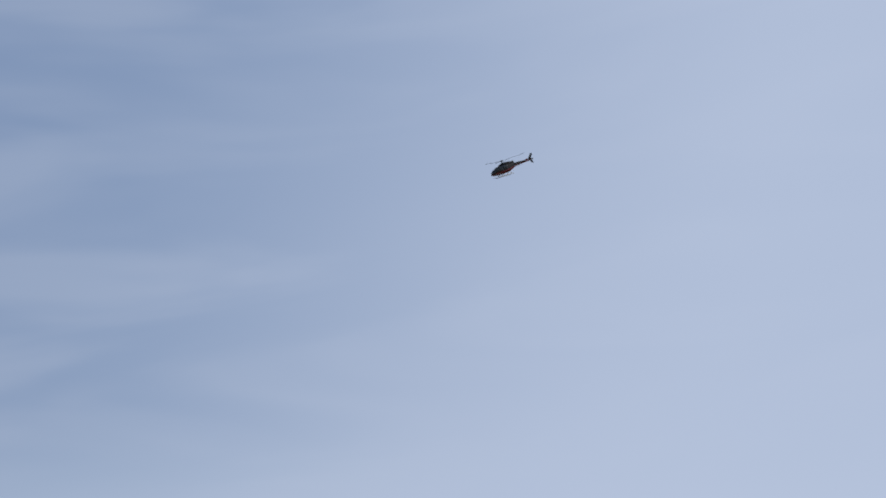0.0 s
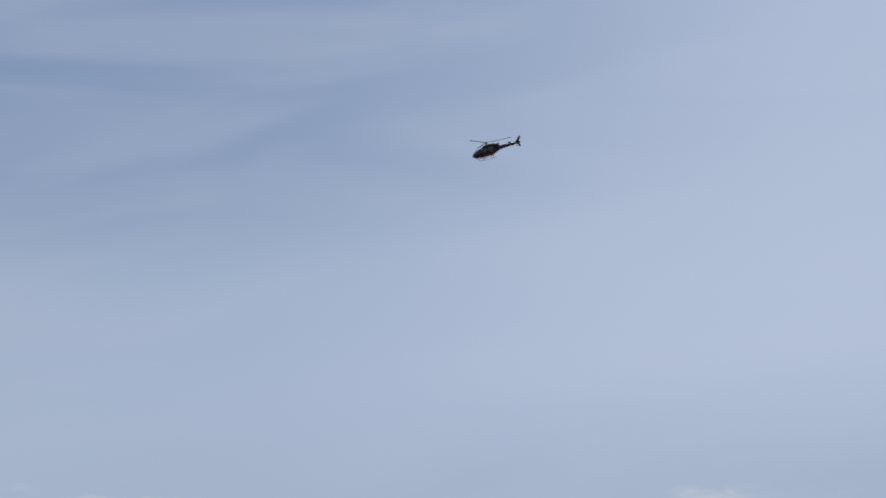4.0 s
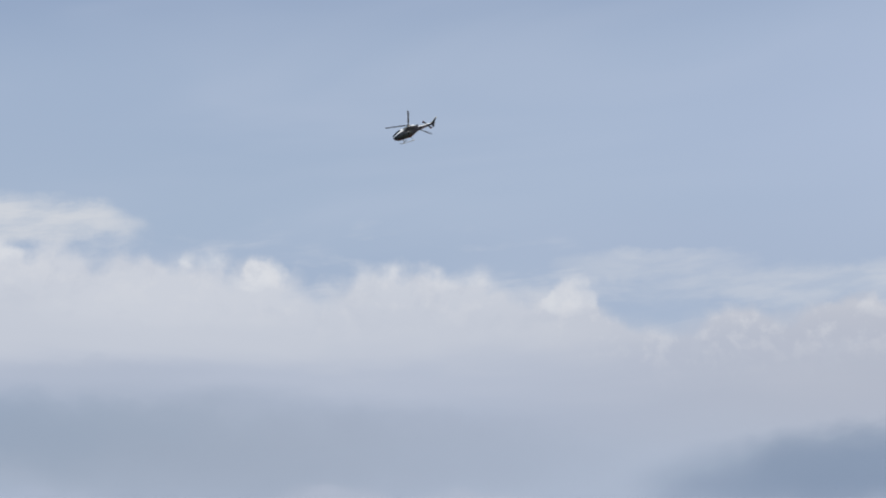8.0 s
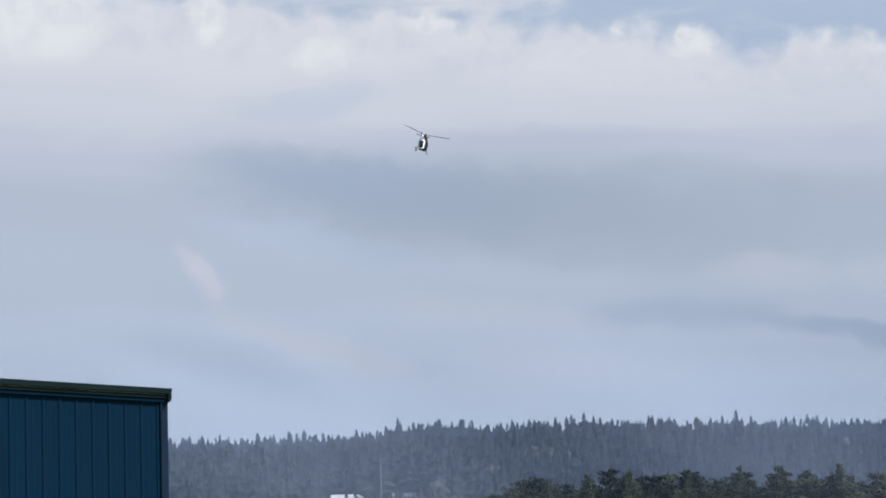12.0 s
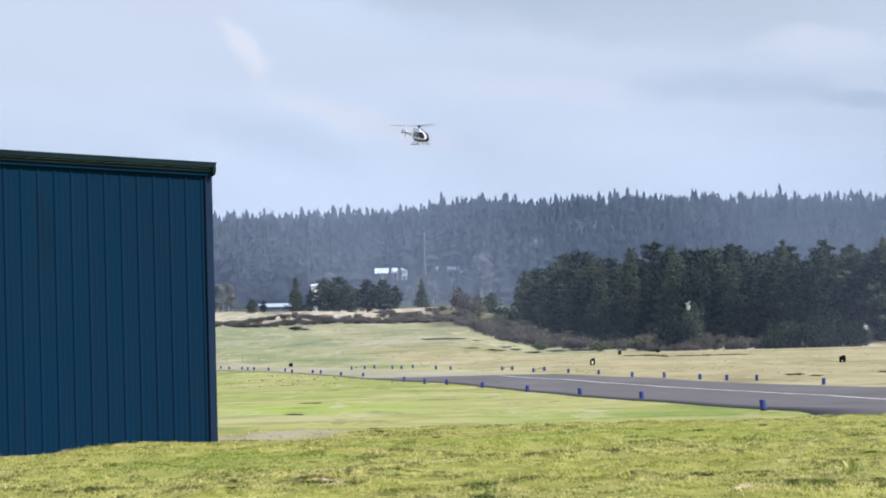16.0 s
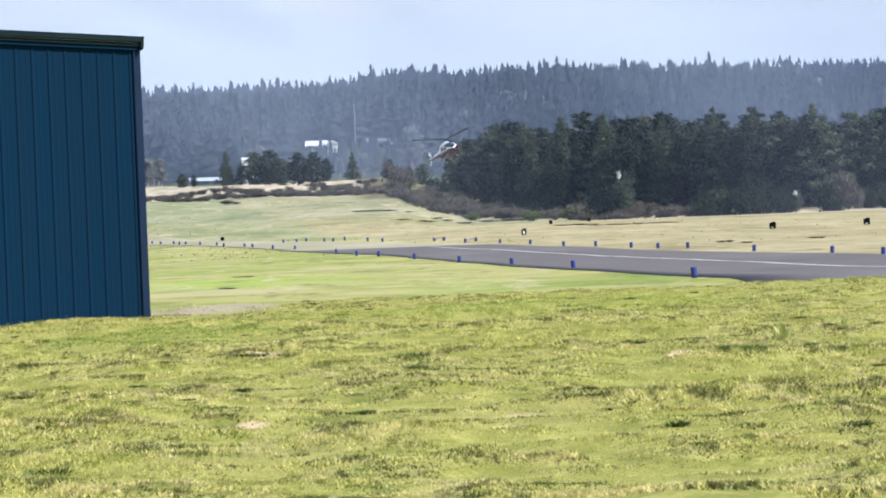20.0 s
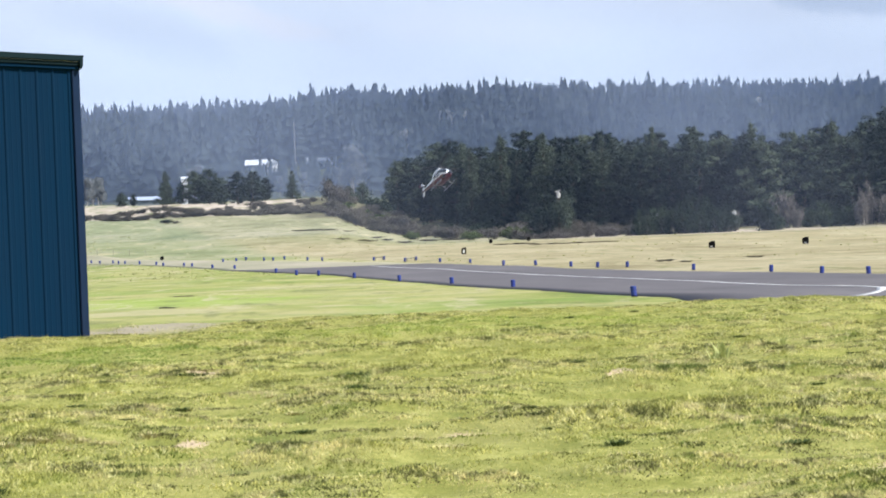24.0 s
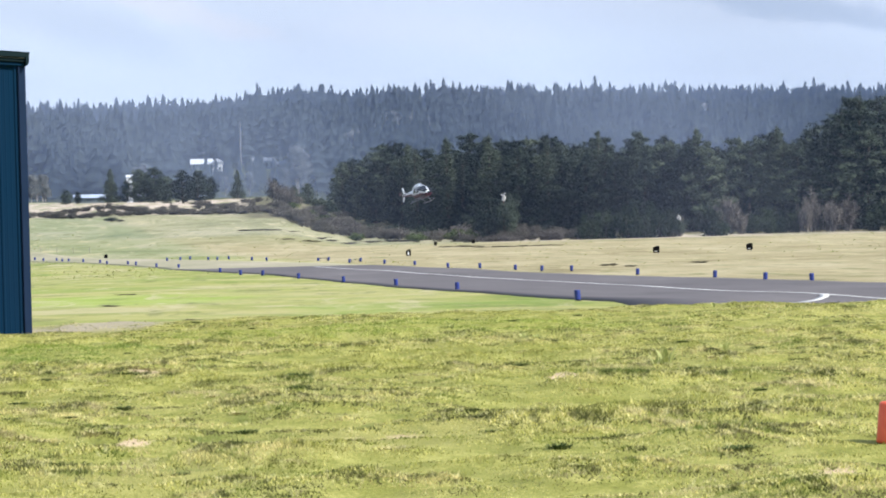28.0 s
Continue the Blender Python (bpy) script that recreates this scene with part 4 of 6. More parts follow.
# ---- trees ----
def leaf_clumps(rs, centres, size, per, flat=0.5):
    """Small tufts of three-cornered leaves round each centre."""
    n = len(centres)
    c = np.repeat(centres, per, 0)
    s = np.repeat(size if hasattr(size, "__len__") else np.full(n, size), per)[:, None]
    d = rs.normal(0, 1, (n * per, 3))
    d[:, 2] *= flat
    d /= np.linalg.norm(d, axis=1)[:, None] + 1e-9
    e = np.cross(d, rs.normal(0, 1, (n * per, 3)))
    e /= np.linalg.norm(e, axis=1)[:, None] + 1e-9
    o = c + rs.normal(0, 0.55, (n * per, 3)) * s
    tri = np.stack([o - e * s * 0.32, o + e * s * 0.32, o + d * s * 0.95], 1)
    return tri.reshape(-1, 3), np.arange(n * per * 3).reshape(-1, 3)


def bough_clumps(rs, centres, size, per, flat=0.55):
    """Rounded sprays of needles: small leaves lie on a flattened ball about each centre, so that its top catches the light."""
    n = len(centres)
    c = np.repeat(centres, per, 0)
    s = np.repeat(size, per)[:, None]
    u = rs.normal(0, 1, (n * per, 3))
    u[:, 2] += 0.35
    u /= np.linalg.norm(u, axis=1)[:, None]
    o = c + u * s * np.array([1, 1, flat]) * rs.uniform(0.55, 1.08, (n * per, 1))
    e = np.cross(u + rs.normal(0, 0.35, u.shape), rs.normal(0, 1, u.shape))
    e /= np.linalg.norm(e, axis=1)[:, None] + 1e-9
    d = np.cross(u + rs.normal(0, 0.35, u.shape), e)
    d /= np.linalg.norm(d, axis=1)[:, None] + 1e-9
    w = s * rs.uniform(0.6, 1.2, (n * per, 1))
    tri = np.stack([o - e * w * 0.20, o + e * w * 0.20, o + d * w * 0.52], 1)
    return tri.reshape(-1, 3), np.arange(n * per * 3).reshape(-1, 3)


def pine_meshes(seed, h, spread, shape):
    """Trunk with limbs, and crown, of a coast pine or spruce of height h."""
    rs = np.random.RandomState(seed)
    bm = bmesh.new()
    lean = rs.normal(0, 0.03, 2)
    tube(bm, [(lean[0] * z * 0.6, lean[1] * z * 0.6, z) for z in (-0.4, h * 0.25, h * 0.55, h * 0.96)], [h * 0.019, h * 0.016, h * 0.010, h * 0.002], 7)
    centres, size = [], []
    rows = int(h * (1.9 if shape == "spruce" else 1.25))
    bulge = rs.uniform(0.30, 0.45)
    for i in range(rows):
        q = (i + rs.uniform(0, 0.7)) / rows
        z = h * (0.05 + 0.91 * q)
        if shape == "spruce":
            r = spread * (1 - q) ** 0.85 * (0.8 + 0.3 * rs.rand()) + 0.10
        else:
            r = spread * (1 - max(0, q - bulge) / (1.02 - bulge)) ** 0.62 * (0.62 + 0.38 * min(1, q / bulge)) * (0.7 + 0.4 * rs.rand()) + 0.15
        boughs = 5 if shape == "spruce" else 4
        a0 = rs.uniform(0, 6.28)
        for j in range(boughs):
            a = a0 + 6.283 * j / boughs + rs.normal(0, 0.35)
            rr = r * rs.uniform(0.6, 1.12)
            droop = -0.22 if shape == "spruce" else 0.12
            tip = np.array([rr * math.cos(a), rr * math.sin(a), z + droop * rr + rs.normal(0, 0.15)])
            root = np.array([0, 0, z - 0.015 * h])
            if j % 2 == 0:
                tube(bm, [tuple(root), tuple(root * 0.3 + tip * 0.7)], [h * 0.004, h * 0.0015], 4, False)
            for v in np.linspace(0.42, 1.0, 3 if r > 1.0 else 2):
                centres.append(root * (1 - v) + tip * v + rs.normal(0, 0.10 * r ** 0.5, 3))
                size.append((0.30 + 0.20 * r) * rs.uniform(0.75, 1.15) * (0.8 if shape == "spruce" else 1.0))
    for v in np.linspace(0.90, 1.0, 5):
        centres.append(np.array([lean[0] * h * 0.6, lean[1] * h * 0.6, h * v - 0.2]))
        size.append(0.12 + 2.6 * (1.0 - v))
    co, fa = bough_clumps(rs, np.array(centres), np.array(size), 34, 0.8 if shape == "spruce" else 0.62)
    me = bpy.data.meshes.new("trunk")
    bm.to_mesh(me)
    bm.free()
    me.materials.append(BARK)
    return me, fast_mesh("crown", co, fa, PINE)


KINDS = [pine_meshes(11, 12.0, 3.3, "pine"), pine_meshes(12, 12.0, 2.7, "pine"), pine_meshes(13, 12.0, 3.8, "pine"), pine_meshes(14, 12.0, 3.0, "pine"),
         pine_meshes(15, 12.0, 2.5, "spruce"), pine_meshes(16, 12.0, 2.1, "spruce"), pine_meshes(17, 12.0, 3.5, "pine")]


def plant_tree(kind, x, y, height, wide=1.0, label="", group="", turn=0.0, sink=0.0):
    trunk, crown = KINDS[kind]
    s = height / 12.0
    ob = thing("spruce_tree" if kind in (4, 5) else "pine_tree", pose(x, y, gz(x, y) - sink, 0, 0, turn), label, "tree", group)
    ob.scale = (s * wide, s * wide, s)
    part("trunk", trunk, None, ob)
    part("crown", crown, None, ob)
    return ob


def build_wood():
    """The dark pine wood along the far edge of the field: its front lies from the dunes' end towards the near right."""
    rs = np.random.RandomState(21)
    front = [(11.5, 545), (20, 470), (30, 440), (44, 420), (62, 405), (84, 395)]
    tops = [(11.5, 11.8), (20, 13.9), (30, 14.3), (44, 14.5), (62, 14.2), (71, 14.2), (78, 15.8), (84, 18.4)]
    p = np.array(front, float)
    for row, count in ((0, 40), (1, 38), (2, 36)):
        xs = np.linspace(11.5, 86, count) + rs.normal(0, 0.7, count)
        for x in xs:
            y = np.interp(x, p[:, 0], p[:, 1]) + row * 9 + rs.uniform(0, 6)
            h = (1.0 + np.interp(x, *zip(*tops))) * rs.uniform(0.80, 1.08) * (0.80 + 0.09 * row)
            k = int(rs.choice([0, 1, 2, 3, 4, 5, 6], p=[0.20, 0.18, 0.15, 0.18, 0.07, 0.06, 0.16]))
            plant_tree(k, x + row * 1.1, y, h, rs.uniform(1.0, 1.4), "dark green coast pine in the wood beside the airfield" if k not in (4, 5) else "dark pointed spruce rising from the pine wood", "pine wood", rs.uniform(0, 360))


build_wood()
for _x, _y, _h, _w, _k in ((25.6, 440, 15.2, 1.25, 4), (31.5, 432, 15.4, 1.3, 4), (21.5, 455, 13.6, 1.1, 5), (40.0, 426, 14.6, 1.1, 5), (47.0, 420, 15.6, 0.9, 5), (60.5, 410, 15.6, 1.0, 4), (27.6, 436, 12.6, 1.0, 5), (35.5, 428, 13.5, 1.0, 3), (52.5, 416, 15.4, 0.9, 1), (71.0, 402, 15.4, 1.0, 4), (79.5, 400, 17.4, 1.1, 0), (82.4, 402, 19.8, 1.1, 6)):
    plant_tree(_k, _x, _y, _h, _w, "tall dark conifer standing above the pine wood", "pine wood", _x * 31 % 360)


def build_far_forest():
    """Thousands of conifers on the hill, as one stuff object: each a ragged spire of tufts."""
    rs = np.random.RandomState(33)
    pts = []
    for y in np.arange(930, 1545, 8.0):
        for x in np.arange(-0.19 * y, 0.25 * y, 7.0):
            px, py = x + rs.normal(0, 2.4), y + rs.normal(0, 2.5)
            if not (-0.036 < px / py < 0.004 and 1010 < py < 1062):
                pts.append((px, py))
    pts = np.array(pts)
    n = len(pts)
    stand = lattice(pts[:, 0], pts[:, 1], 60.0, 8)
    h = np.clip(rs.normal(21, 1.9, n) + 3.0 * stand + (rs.rand(n) > 0.96) * rs.uniform(1, 3, n), 10, 32)
    low = (pts[:, 1] < 1012) & (pts[:, 0] / pts[:, 1] > -0.036) & (pts[:, 0] / pts[:, 1] < 0.004)
    h = np.where(low, rs.uniform(7.0, 10.5, n), h)
    w = rs.uniform(0.19, 0.28, n)
    z = ground_z(pts[:, 0], pts[:, 1])
    layers, seg = 9, 6
    q = np.linspace(0.10, 0.90, layers)[None, :, None] + rs.normal(0, 0.012, (n, layers, 1))
    a = rs.uniform(0, 6.283, (n, layers, 1)) + 6.283 * np.arange(seg)[None, None] / seg + rs.normal(0, 0.2, (n, layers, seg))
    full = (h * w)[:, None, None]
    r = full * (1.0 - q) ** 0.85 * rs.uniform(0.55, 1.2, (n, layers, seg)) + 0.2
    half = 0.62 + rs.normal(0, 0.08, (n, layers, seg))
    H = h[:, None, None]
    rim = H * (q + rs.normal(0, 0.035, (n, layers, seg)))
    px, py, pz = pts[:, 0][:, None, None], pts[:, 1][:, None, None], z[:, None, None]
    lo = [np.stack([px + r * np.cos(a + g * half), py + r * np.sin(a + g * half), pz + rim], -1) for g in (-1, 1)]
    apex = np.stack([px + 0 * r, py + 0 * r, pz + H * (q + 0.13 + 0.03 * (1 - q)) + 0 * r], -1)
    co = np.stack([lo[0], lo[1], apex], 3).reshape(-1, 3)
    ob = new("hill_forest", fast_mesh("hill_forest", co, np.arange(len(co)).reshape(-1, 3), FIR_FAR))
    tagged(ob, "conifer forest covering the far hill, haze blue painted into its green", "forest", kind="stuff")


build_far_forest()


def build_haze_sheets():
    """Curved half-clear sheets added as haze before the wood, before the hill and on its slope."""
    for name, y, mat, label in (("field_haze", 366.0, HAZE_SHEET_NEAR, "very thin see-through sheet standing in for haze before the pine wood"), ("sea_haze", 905.0, HAZE_SHEET, "thin pale blue see-through sheet standing in for haze before the wooded hill"), ("slope_haze", 1190.0, HAZE_SHEET_THIN, "thin pale blue see-through sheet standing in for haze over the hill's upper slope")):
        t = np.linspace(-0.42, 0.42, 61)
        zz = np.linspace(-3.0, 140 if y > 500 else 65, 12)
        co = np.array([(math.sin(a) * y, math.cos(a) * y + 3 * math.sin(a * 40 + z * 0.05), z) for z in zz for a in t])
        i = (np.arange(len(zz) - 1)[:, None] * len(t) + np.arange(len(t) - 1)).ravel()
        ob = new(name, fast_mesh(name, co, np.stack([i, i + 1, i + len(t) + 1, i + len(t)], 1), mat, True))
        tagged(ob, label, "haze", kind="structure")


build_haze_sheets()


# ---- scrub, bushes and single trees round the field ----
def bush_meshes(seed, twiggy):
    """A low bush, 2 m wide and 1.2 m high: stems, and a ragged mass of leaves or fine twigs."""
    rs = np.random.RandomState(seed)
    bm = bmesh.new()
    centres = []
    for i in range(13):
        a, r = rs.uniform(0, 6.28), rs.uniform(0.25, 0.95)
        h = 1.15 * (1 - 0.55 * r * r) * rs.uniform(0.7, 1.1)
        tip = np.array([r * math.cos(a), r * math.sin(a), h])
        tube(bm, [(0.12 * math.cos(a), 0.12 * math.sin(a), -0.1), tuple(tip * [0.55, 0.55, 0.6]), tuple(tip)], [0.03, 0.018, 0.006], 4, False)
        for s in np.linspace(0.35, 1.02, 9):
            centres.append(tip * [s, s, s ** 0.8] + rs.normal(0, 0.13, 3))
    me = bpy.data.meshes.new("branch_work")
    bm.to_mesh(me)
    bm.free()
    me.materials.append(PALE_BARK if twiggy else BARK)
    if twiggy:
        co, fa = leaf_clumps(rs, np.array(centres), rs.uniform(0.16, 0.30, len(centres)), 11, 1.3)
    else:
        co, fa = bough_clumps(rs, np.array(centres), rs.uniform(0.14, 0.28, len(centres)), 22, 0.8)
    if twiggy:
        tri = co.reshape(-1, 3, 3)
        mid = tri[:, :2].mean(1, keepdims=True)
        tri[:, :2] = mid + (tri[:, :2] - mid) * 0.45
        co = tri.reshape(-1, 3)
    return me, co, fa


def bush_kind(seed, twiggy, material):
    stems, co, fa = bush_meshes(seed, twiggy)
    return stems, fast_mesh("twigs" if twiggy else "foliage", co, fa, material), twiggy


BUSH = {"scrub": [bush_kind(s, False, SCRUB) for s in (41, 42, 43)], "willow": [bush_kind(s, True, WILLOW) for s in (51, 52)],
        "green": [bush_kind(s, False, SHRUB_GREEN) for s in (61, 62)], "pine": [bush_kind(s, False, PINE) for s in (71, 72, 73)],
        "dark": [bush_kind(s, False, BUSH_GREEN) for s in (74, 75, 76)]}


def plant_bush(kind, i, x, y, wide, high, label, group="", name="bush", sink=0.0):
    stems, leaves, twiggy = BUSH[kind][i % len(BUSH[kind])]
    ob = thing(name, pose(x, y, gz(x, y) - sink, 0, 0, (i * 77) % 360), label, "bush", group)
    ob.scale = (wide / 2, wide / 2, high / 1.2)
    part("branch_work", stems, None, ob)
    part("crown" if twiggy else "foliage", leaves, None, ob)


def build_field_edge():
    rs = np.random.RandomState(81)
    # low scrub along the foot of the dunes
    n = 0
    for x in np.arange(-43, 2, 0.62):
        for row in range(2):
            y = 455 + row * 14 + rs.uniform(-4, 5)
            if rs.rand() < (0.95, 0.62)[row]:
                plant_bush("scrub", n, x + rs.normal(0, 0.5), y, rs.uniform(1.8, 3.6), rs.uniform(0.45, 1.0), "low brown dune scrub at the field's far edge", "dune scrub", "scrub_bush")
                n += 1
    # grey scrub between the field and the pine wood
    for x in np.arange(1.5, 40, 0.9):
        y = np.interp(x, (1.5, 12, 20, 28, 40), (415, 425, 392, 390, 384)) + rs.uniform(-7, 9)
        k = "willow" if rs.rand() < 0.35 else "scrub"
        plant_bush(k, n, x, y, rs.uniform(1.8, 3.8), rs.uniform(0.8, 2.0) * (1.25 if x < 13 else 1.0), "grey-brown scrub along the edge of the pine wood", "woodside scrub", "scrub_bush")
        n += 1
    for _ in range(60):
        x = rs.uniform(-2, 13)
        y = rs.uniform(430, 530)
        k = "willow" if rs.rand() < 0.3 else ("green" if rs.rand() < 0.2 else "scrub")
        plant_bush(k, n, x, y, rs.uniform(2.0, 4.2), rs.uniform(0.5, 1.5), "grey-brown scrub on the rise beside the pine wood", "woodside scrub", "scrub_bush")
        n += 1
    for x, y, w, h in ((23.5, 386, 3.6, 1.7), (25.2, 388, 3.0, 1.5), (18.0, 388, 3.2, 1.3), (10.5, 402, 3.0, 1.1)):
        plant_bush("green", n, x, y, w, h, "pale green rounded shrub among dry scrub", "woodside scrub", "shrub")
        n += 1
    # dark bushes standing before the wood
    for x, y, w, h in ((40.2, 373, 4.2, 3.6), (42.8, 374, 4.8, 4.4), (45.8, 372, 5.4, 5.6), (48.8, 373, 5.0, 5.4), (51.2, 374, 3.8, 4.4), (56.4, 372, 5.0, 5.4), (47.2, 371, 4.0, 3.8), (66.5, 386, 3.6, 4.0), (68.6, 387, 3.0, 3.4), (64.6, 389, 3.4, 3.2), (70.6, 388, 2.6, 3.2), (81.5, 386, 3.6, 4.4),
                       (8.0, 520, 4.0, 3.4), (6.0, 524, 3.2, 2.4), (17.3, 428, 4.6, 2.0), (20.5, 424, 4.0, 1.8), (14.0, 432, 4.0, 2.0), (84.0, 384, 4.0, 5.5)):
        plant_bush("dark", n, x, y, w, h, "dense dark green bush in front of the pines", "dark bushes", "evergreen_bush", 0.22 * h)
        n += 1
    # pale dead brush on the sandy slope beside the dark bushes
    for i in range(26):
        x = rs.uniform(24, 40)
        plant_bush("willow" if i % 3 else "scrub", n, x, 376 + rs.uniform(-3, 5), rs.uniform(1.6, 3.4), rs.uniform(0.3, 0.9) + 0.05 * (x - 24), "pale dead brush on the sandy slope", "woodside scrub", "scrub_bush")
        n += 1
    for i in range(34):
        plant_bush("scrub", n, rs.uniform(-15, 1), rs.uniform(472, 508), rs.uniform(1.4, 3.0), rs.uniform(0.35, 0.85), "low brown dune scrub at the field's far edge", "dune scrub", "scrub_bush")
        n += 1
    # bare willows
    for x, y, w, h in ((59.6, 386, 3.0, 4.2), (61.4, 387, 2.6, 4.7), (62.8, 386, 2.2, 3.0), (72.0, 386, 2.4, 3.8), (73.2, 388, 2.8, 5.2), (75.6, 387, 3.0, 4.0), (78.0, 388, 3.0, 4.4), (54.0, 384, 1.4, 2.6),
                       (-1.5, 505, 4.2, 3.6), (0.8, 500, 3.6, 2.8), (59.2, 388, 2.2, 3.0)):
        plant_bush("willow", n, x, y, w, h, "leafless grey-brown willow thicket before the wood", "bare willows", "willow_bush")
        n += 1
    plant_bush("pine", n, -26.2, 431, 2.6, 0.65, "low dark mound of weeds in the mown field", "", "weed_mound")
    plant_bush("scrub", n + 1, -24.8, 431, 2.0, 0.3, "low dark mound of weeds in the mown field", "", "weed_mound")
    for x, y, w, h in ((19.6, 168.5, 0.9, 0.10), (25.5, 172.0, 0.8, 0.08), (20.4, 163.8, 0.7, 0.08), (2.3, 350, 2.6, 0.16), (-3.5, 383, 3.4, 0.14), (-1.2, 384, 3.0, 0.12), (14.4, 393, 3.6, 0.3), (7.0, 380, 3.0, 0.25), (21.7, 291, 2.6, 0.10), (24.6, 292, 3.0, 0.10),
                       (27.5, 293, 2.4, 0.08), (18.6, 300, 3.0, 0.12), (-5.6, 92, 0.7, 0.035), (-6.3, 118, 0.9, 0.04), (-2.2, 72, 0.5, 0.04), (0.6, 68, 0.5, 0.05)):
        for q in range(3 if y > 200 else 2):
            plant_bush("scrub", n, x + w * 0.55 * (q - 1) + rs.normal(0, 0.1 * w), y + rs.normal(0, 0.4), w * rs.uniform(0.7, 1.1), h * rs.uniform(0.7, 1.2), "flat dark strip of dead weeds in the mown grass", "weed strips", "weed_strip")
            n += 1
    # single pines on the dunes
    for k, x, y, h, w in ((4, -31.6, 520, 6.4, 1.5), (0, -26.4, 522, 6.6, 1.45), (2, -23.6, 520, 7.0, 1.5), (3, -21.6, 526, 5.4, 1.6), (1, -18.4, 520, 6.3, 1.7), (6, -15.7, 522, 6.0, 1.6), (3, -13.4, 525, 4.4, 1.6),
                          (5, -8.4, 520, 5.4, 1.7), (6, -28.7, 519, 4.2, 1.3), (1, -1.6, 524, 4.0, 1.3), (0, 4.6, 540, 4.4, 1.3), (2, -40.5, 530, 2.8, 1.6), (1, -38.3, 530, 2.4, 1.6), (6, 2.0, 560, 3.6, 1.6)):
        plant_tree(k, x, y, h, w, "small dark pine standing alone on the dunes" if k not in (4, 5) else "small pointed spruce on the dunes", "dune pines", rs.uniform(0, 360))


build_field_edge()


def build_snag(x, y, h, top):
    """A dead tree: dark stem, bleached broken top with a few bare limbs."""
    rs = np.random.RandomState(int(x * 10))
    ob = thing("dead_snag", pose(x, y, gz(x, y), 0, 0, 20), "dead tree with a bleached broken top among bushes", "tree", "bleached snags")
    part("trunk", tube_bm([(0, 0, -0.3), (0.05, 0, h * 0.5), (0, 0, h - top * 0.6)], [0.16, 0.12, 0.10], 7), BARK, ob)
    part("broken_top", tube_bm([(0, 0, h - top * 0.6), (0.1, 0, h), (-0.05, 0, h + top * 0.5)], [0.22, 0.30, 0.05], 6), BLEACHED, ob, "bleached splintered wood")
    for i in range(7):
        a, q = rs.uniform(0, 6.28), rs.uniform(-0.3, 0.5)
        r = top * rs.uniform(0.3, 0.6)
        part("limb", tube_bm([(0, 0, h + q * top - 0.1), (r * math.cos(a), r * math.sin(a), h + q * top + 0.25 * top)], [0.10, 0.04], 5), BLEACHED, ob)


for _i, (_x, _y, _w, _h) in enumerate(((30.6, 387.0, 5.0, 5.4), (27.8, 387.4, 4.4, 4.2), (43.2, 380.6, 2.6, 2.6), (53.5, 381.0, 2.0, 2.5))):
    plant_bush("pine", _i, _x, _y, _w, _h, "dense dark green bush in front of the pines", "dark bushes", "evergreen_bush")
build_snag(30.1, 386.5, 5.9, 0.85)
build_snag(43.2, 381.0, 2.4, 0.7)
build_snag(53.6, 382.0, 2.5, 0.7)


def build_alders():
    """Pale leafless trees at the foot of the hill."""
    rs = np.random.RandomState(91)
    bm = bmesh.new()
    tube(bm, [(0, 0, -0.5), (0.1, 0, 4), (0, 0.1, 9.5)], [0.2, 0.14, 0.03], 6)
    centres = []
    for i in range(26):
        q = rs.uniform(0.25, 0.98)
        a, r = rs.uniform(0, 6.28), 2.6 * math.sin(math.pi * (0.15 + 0.8 * q)) * rs.uniform(0.5, 1.0)
        tip = (r * math.cos(a), r * math.sin(a), 10 * q + 0.8)
        tube(bm, [(0, 0, 10 * q - 1.0), tip], [0.05, 0.012], 4, False)
        centres += [np.array(tip) * [s, s, 1] + rs.normal(0, 0.3, 3) for s in (0.4, 0.6, 0.8, 1.0, 1.1)]
    me = bpy.data.meshes.new("trunk")
    bm.to_mesh(me)
    bm.free()
    me.materials.append(PALE_BARK)
    co, fa = leaf_clumps(rs, np.array(centres), rs.uniform(0.35, 0.7, len(centres)), 16, 1.2)
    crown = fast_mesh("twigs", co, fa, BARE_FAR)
    spots = [(-0.0885, 700, 7.0), (-0.0865, 705, 6.0), (-0.0845, 880, 9), (-0.0835, 890, 8), (-0.045, 960, 9), (-0.012, 925, 7), (0.0, 928, 8), (-0.0205, 925, 6)]
    for u0, y0, n, h0 in ((0.0075, 925, 5, 14), (0.0020, 925, 4, 9), (0.022, 1000, 4, 17), (0.040, 1060, 6, 18), (0.046, 1075, 4, 16), (0.150, 1150, 4, 17), (-0.052, 925, 3, 10), (-0.022, 1080, 3, 12)):
        spots += [(u0 + rs.normal(0, 0.0028), y0 + rs.uniform(-8, 8), h0 * rs.uniform(0.75, 1.1)) for _ in range(n)]
    for u, y, h in spots:
        x = u * y
        ob = thing("alder_tree", pose(x, y, gz(x, y), 0, 0, rs.uniform(0, 360)), "pale leafless alder at the foot of the hill", "tree", "bare alders")
        ob.scale = (h / 10,) * 3
        part("trunk", me, None, ob)
        part("crown", crown, None, ob)


build_alders()


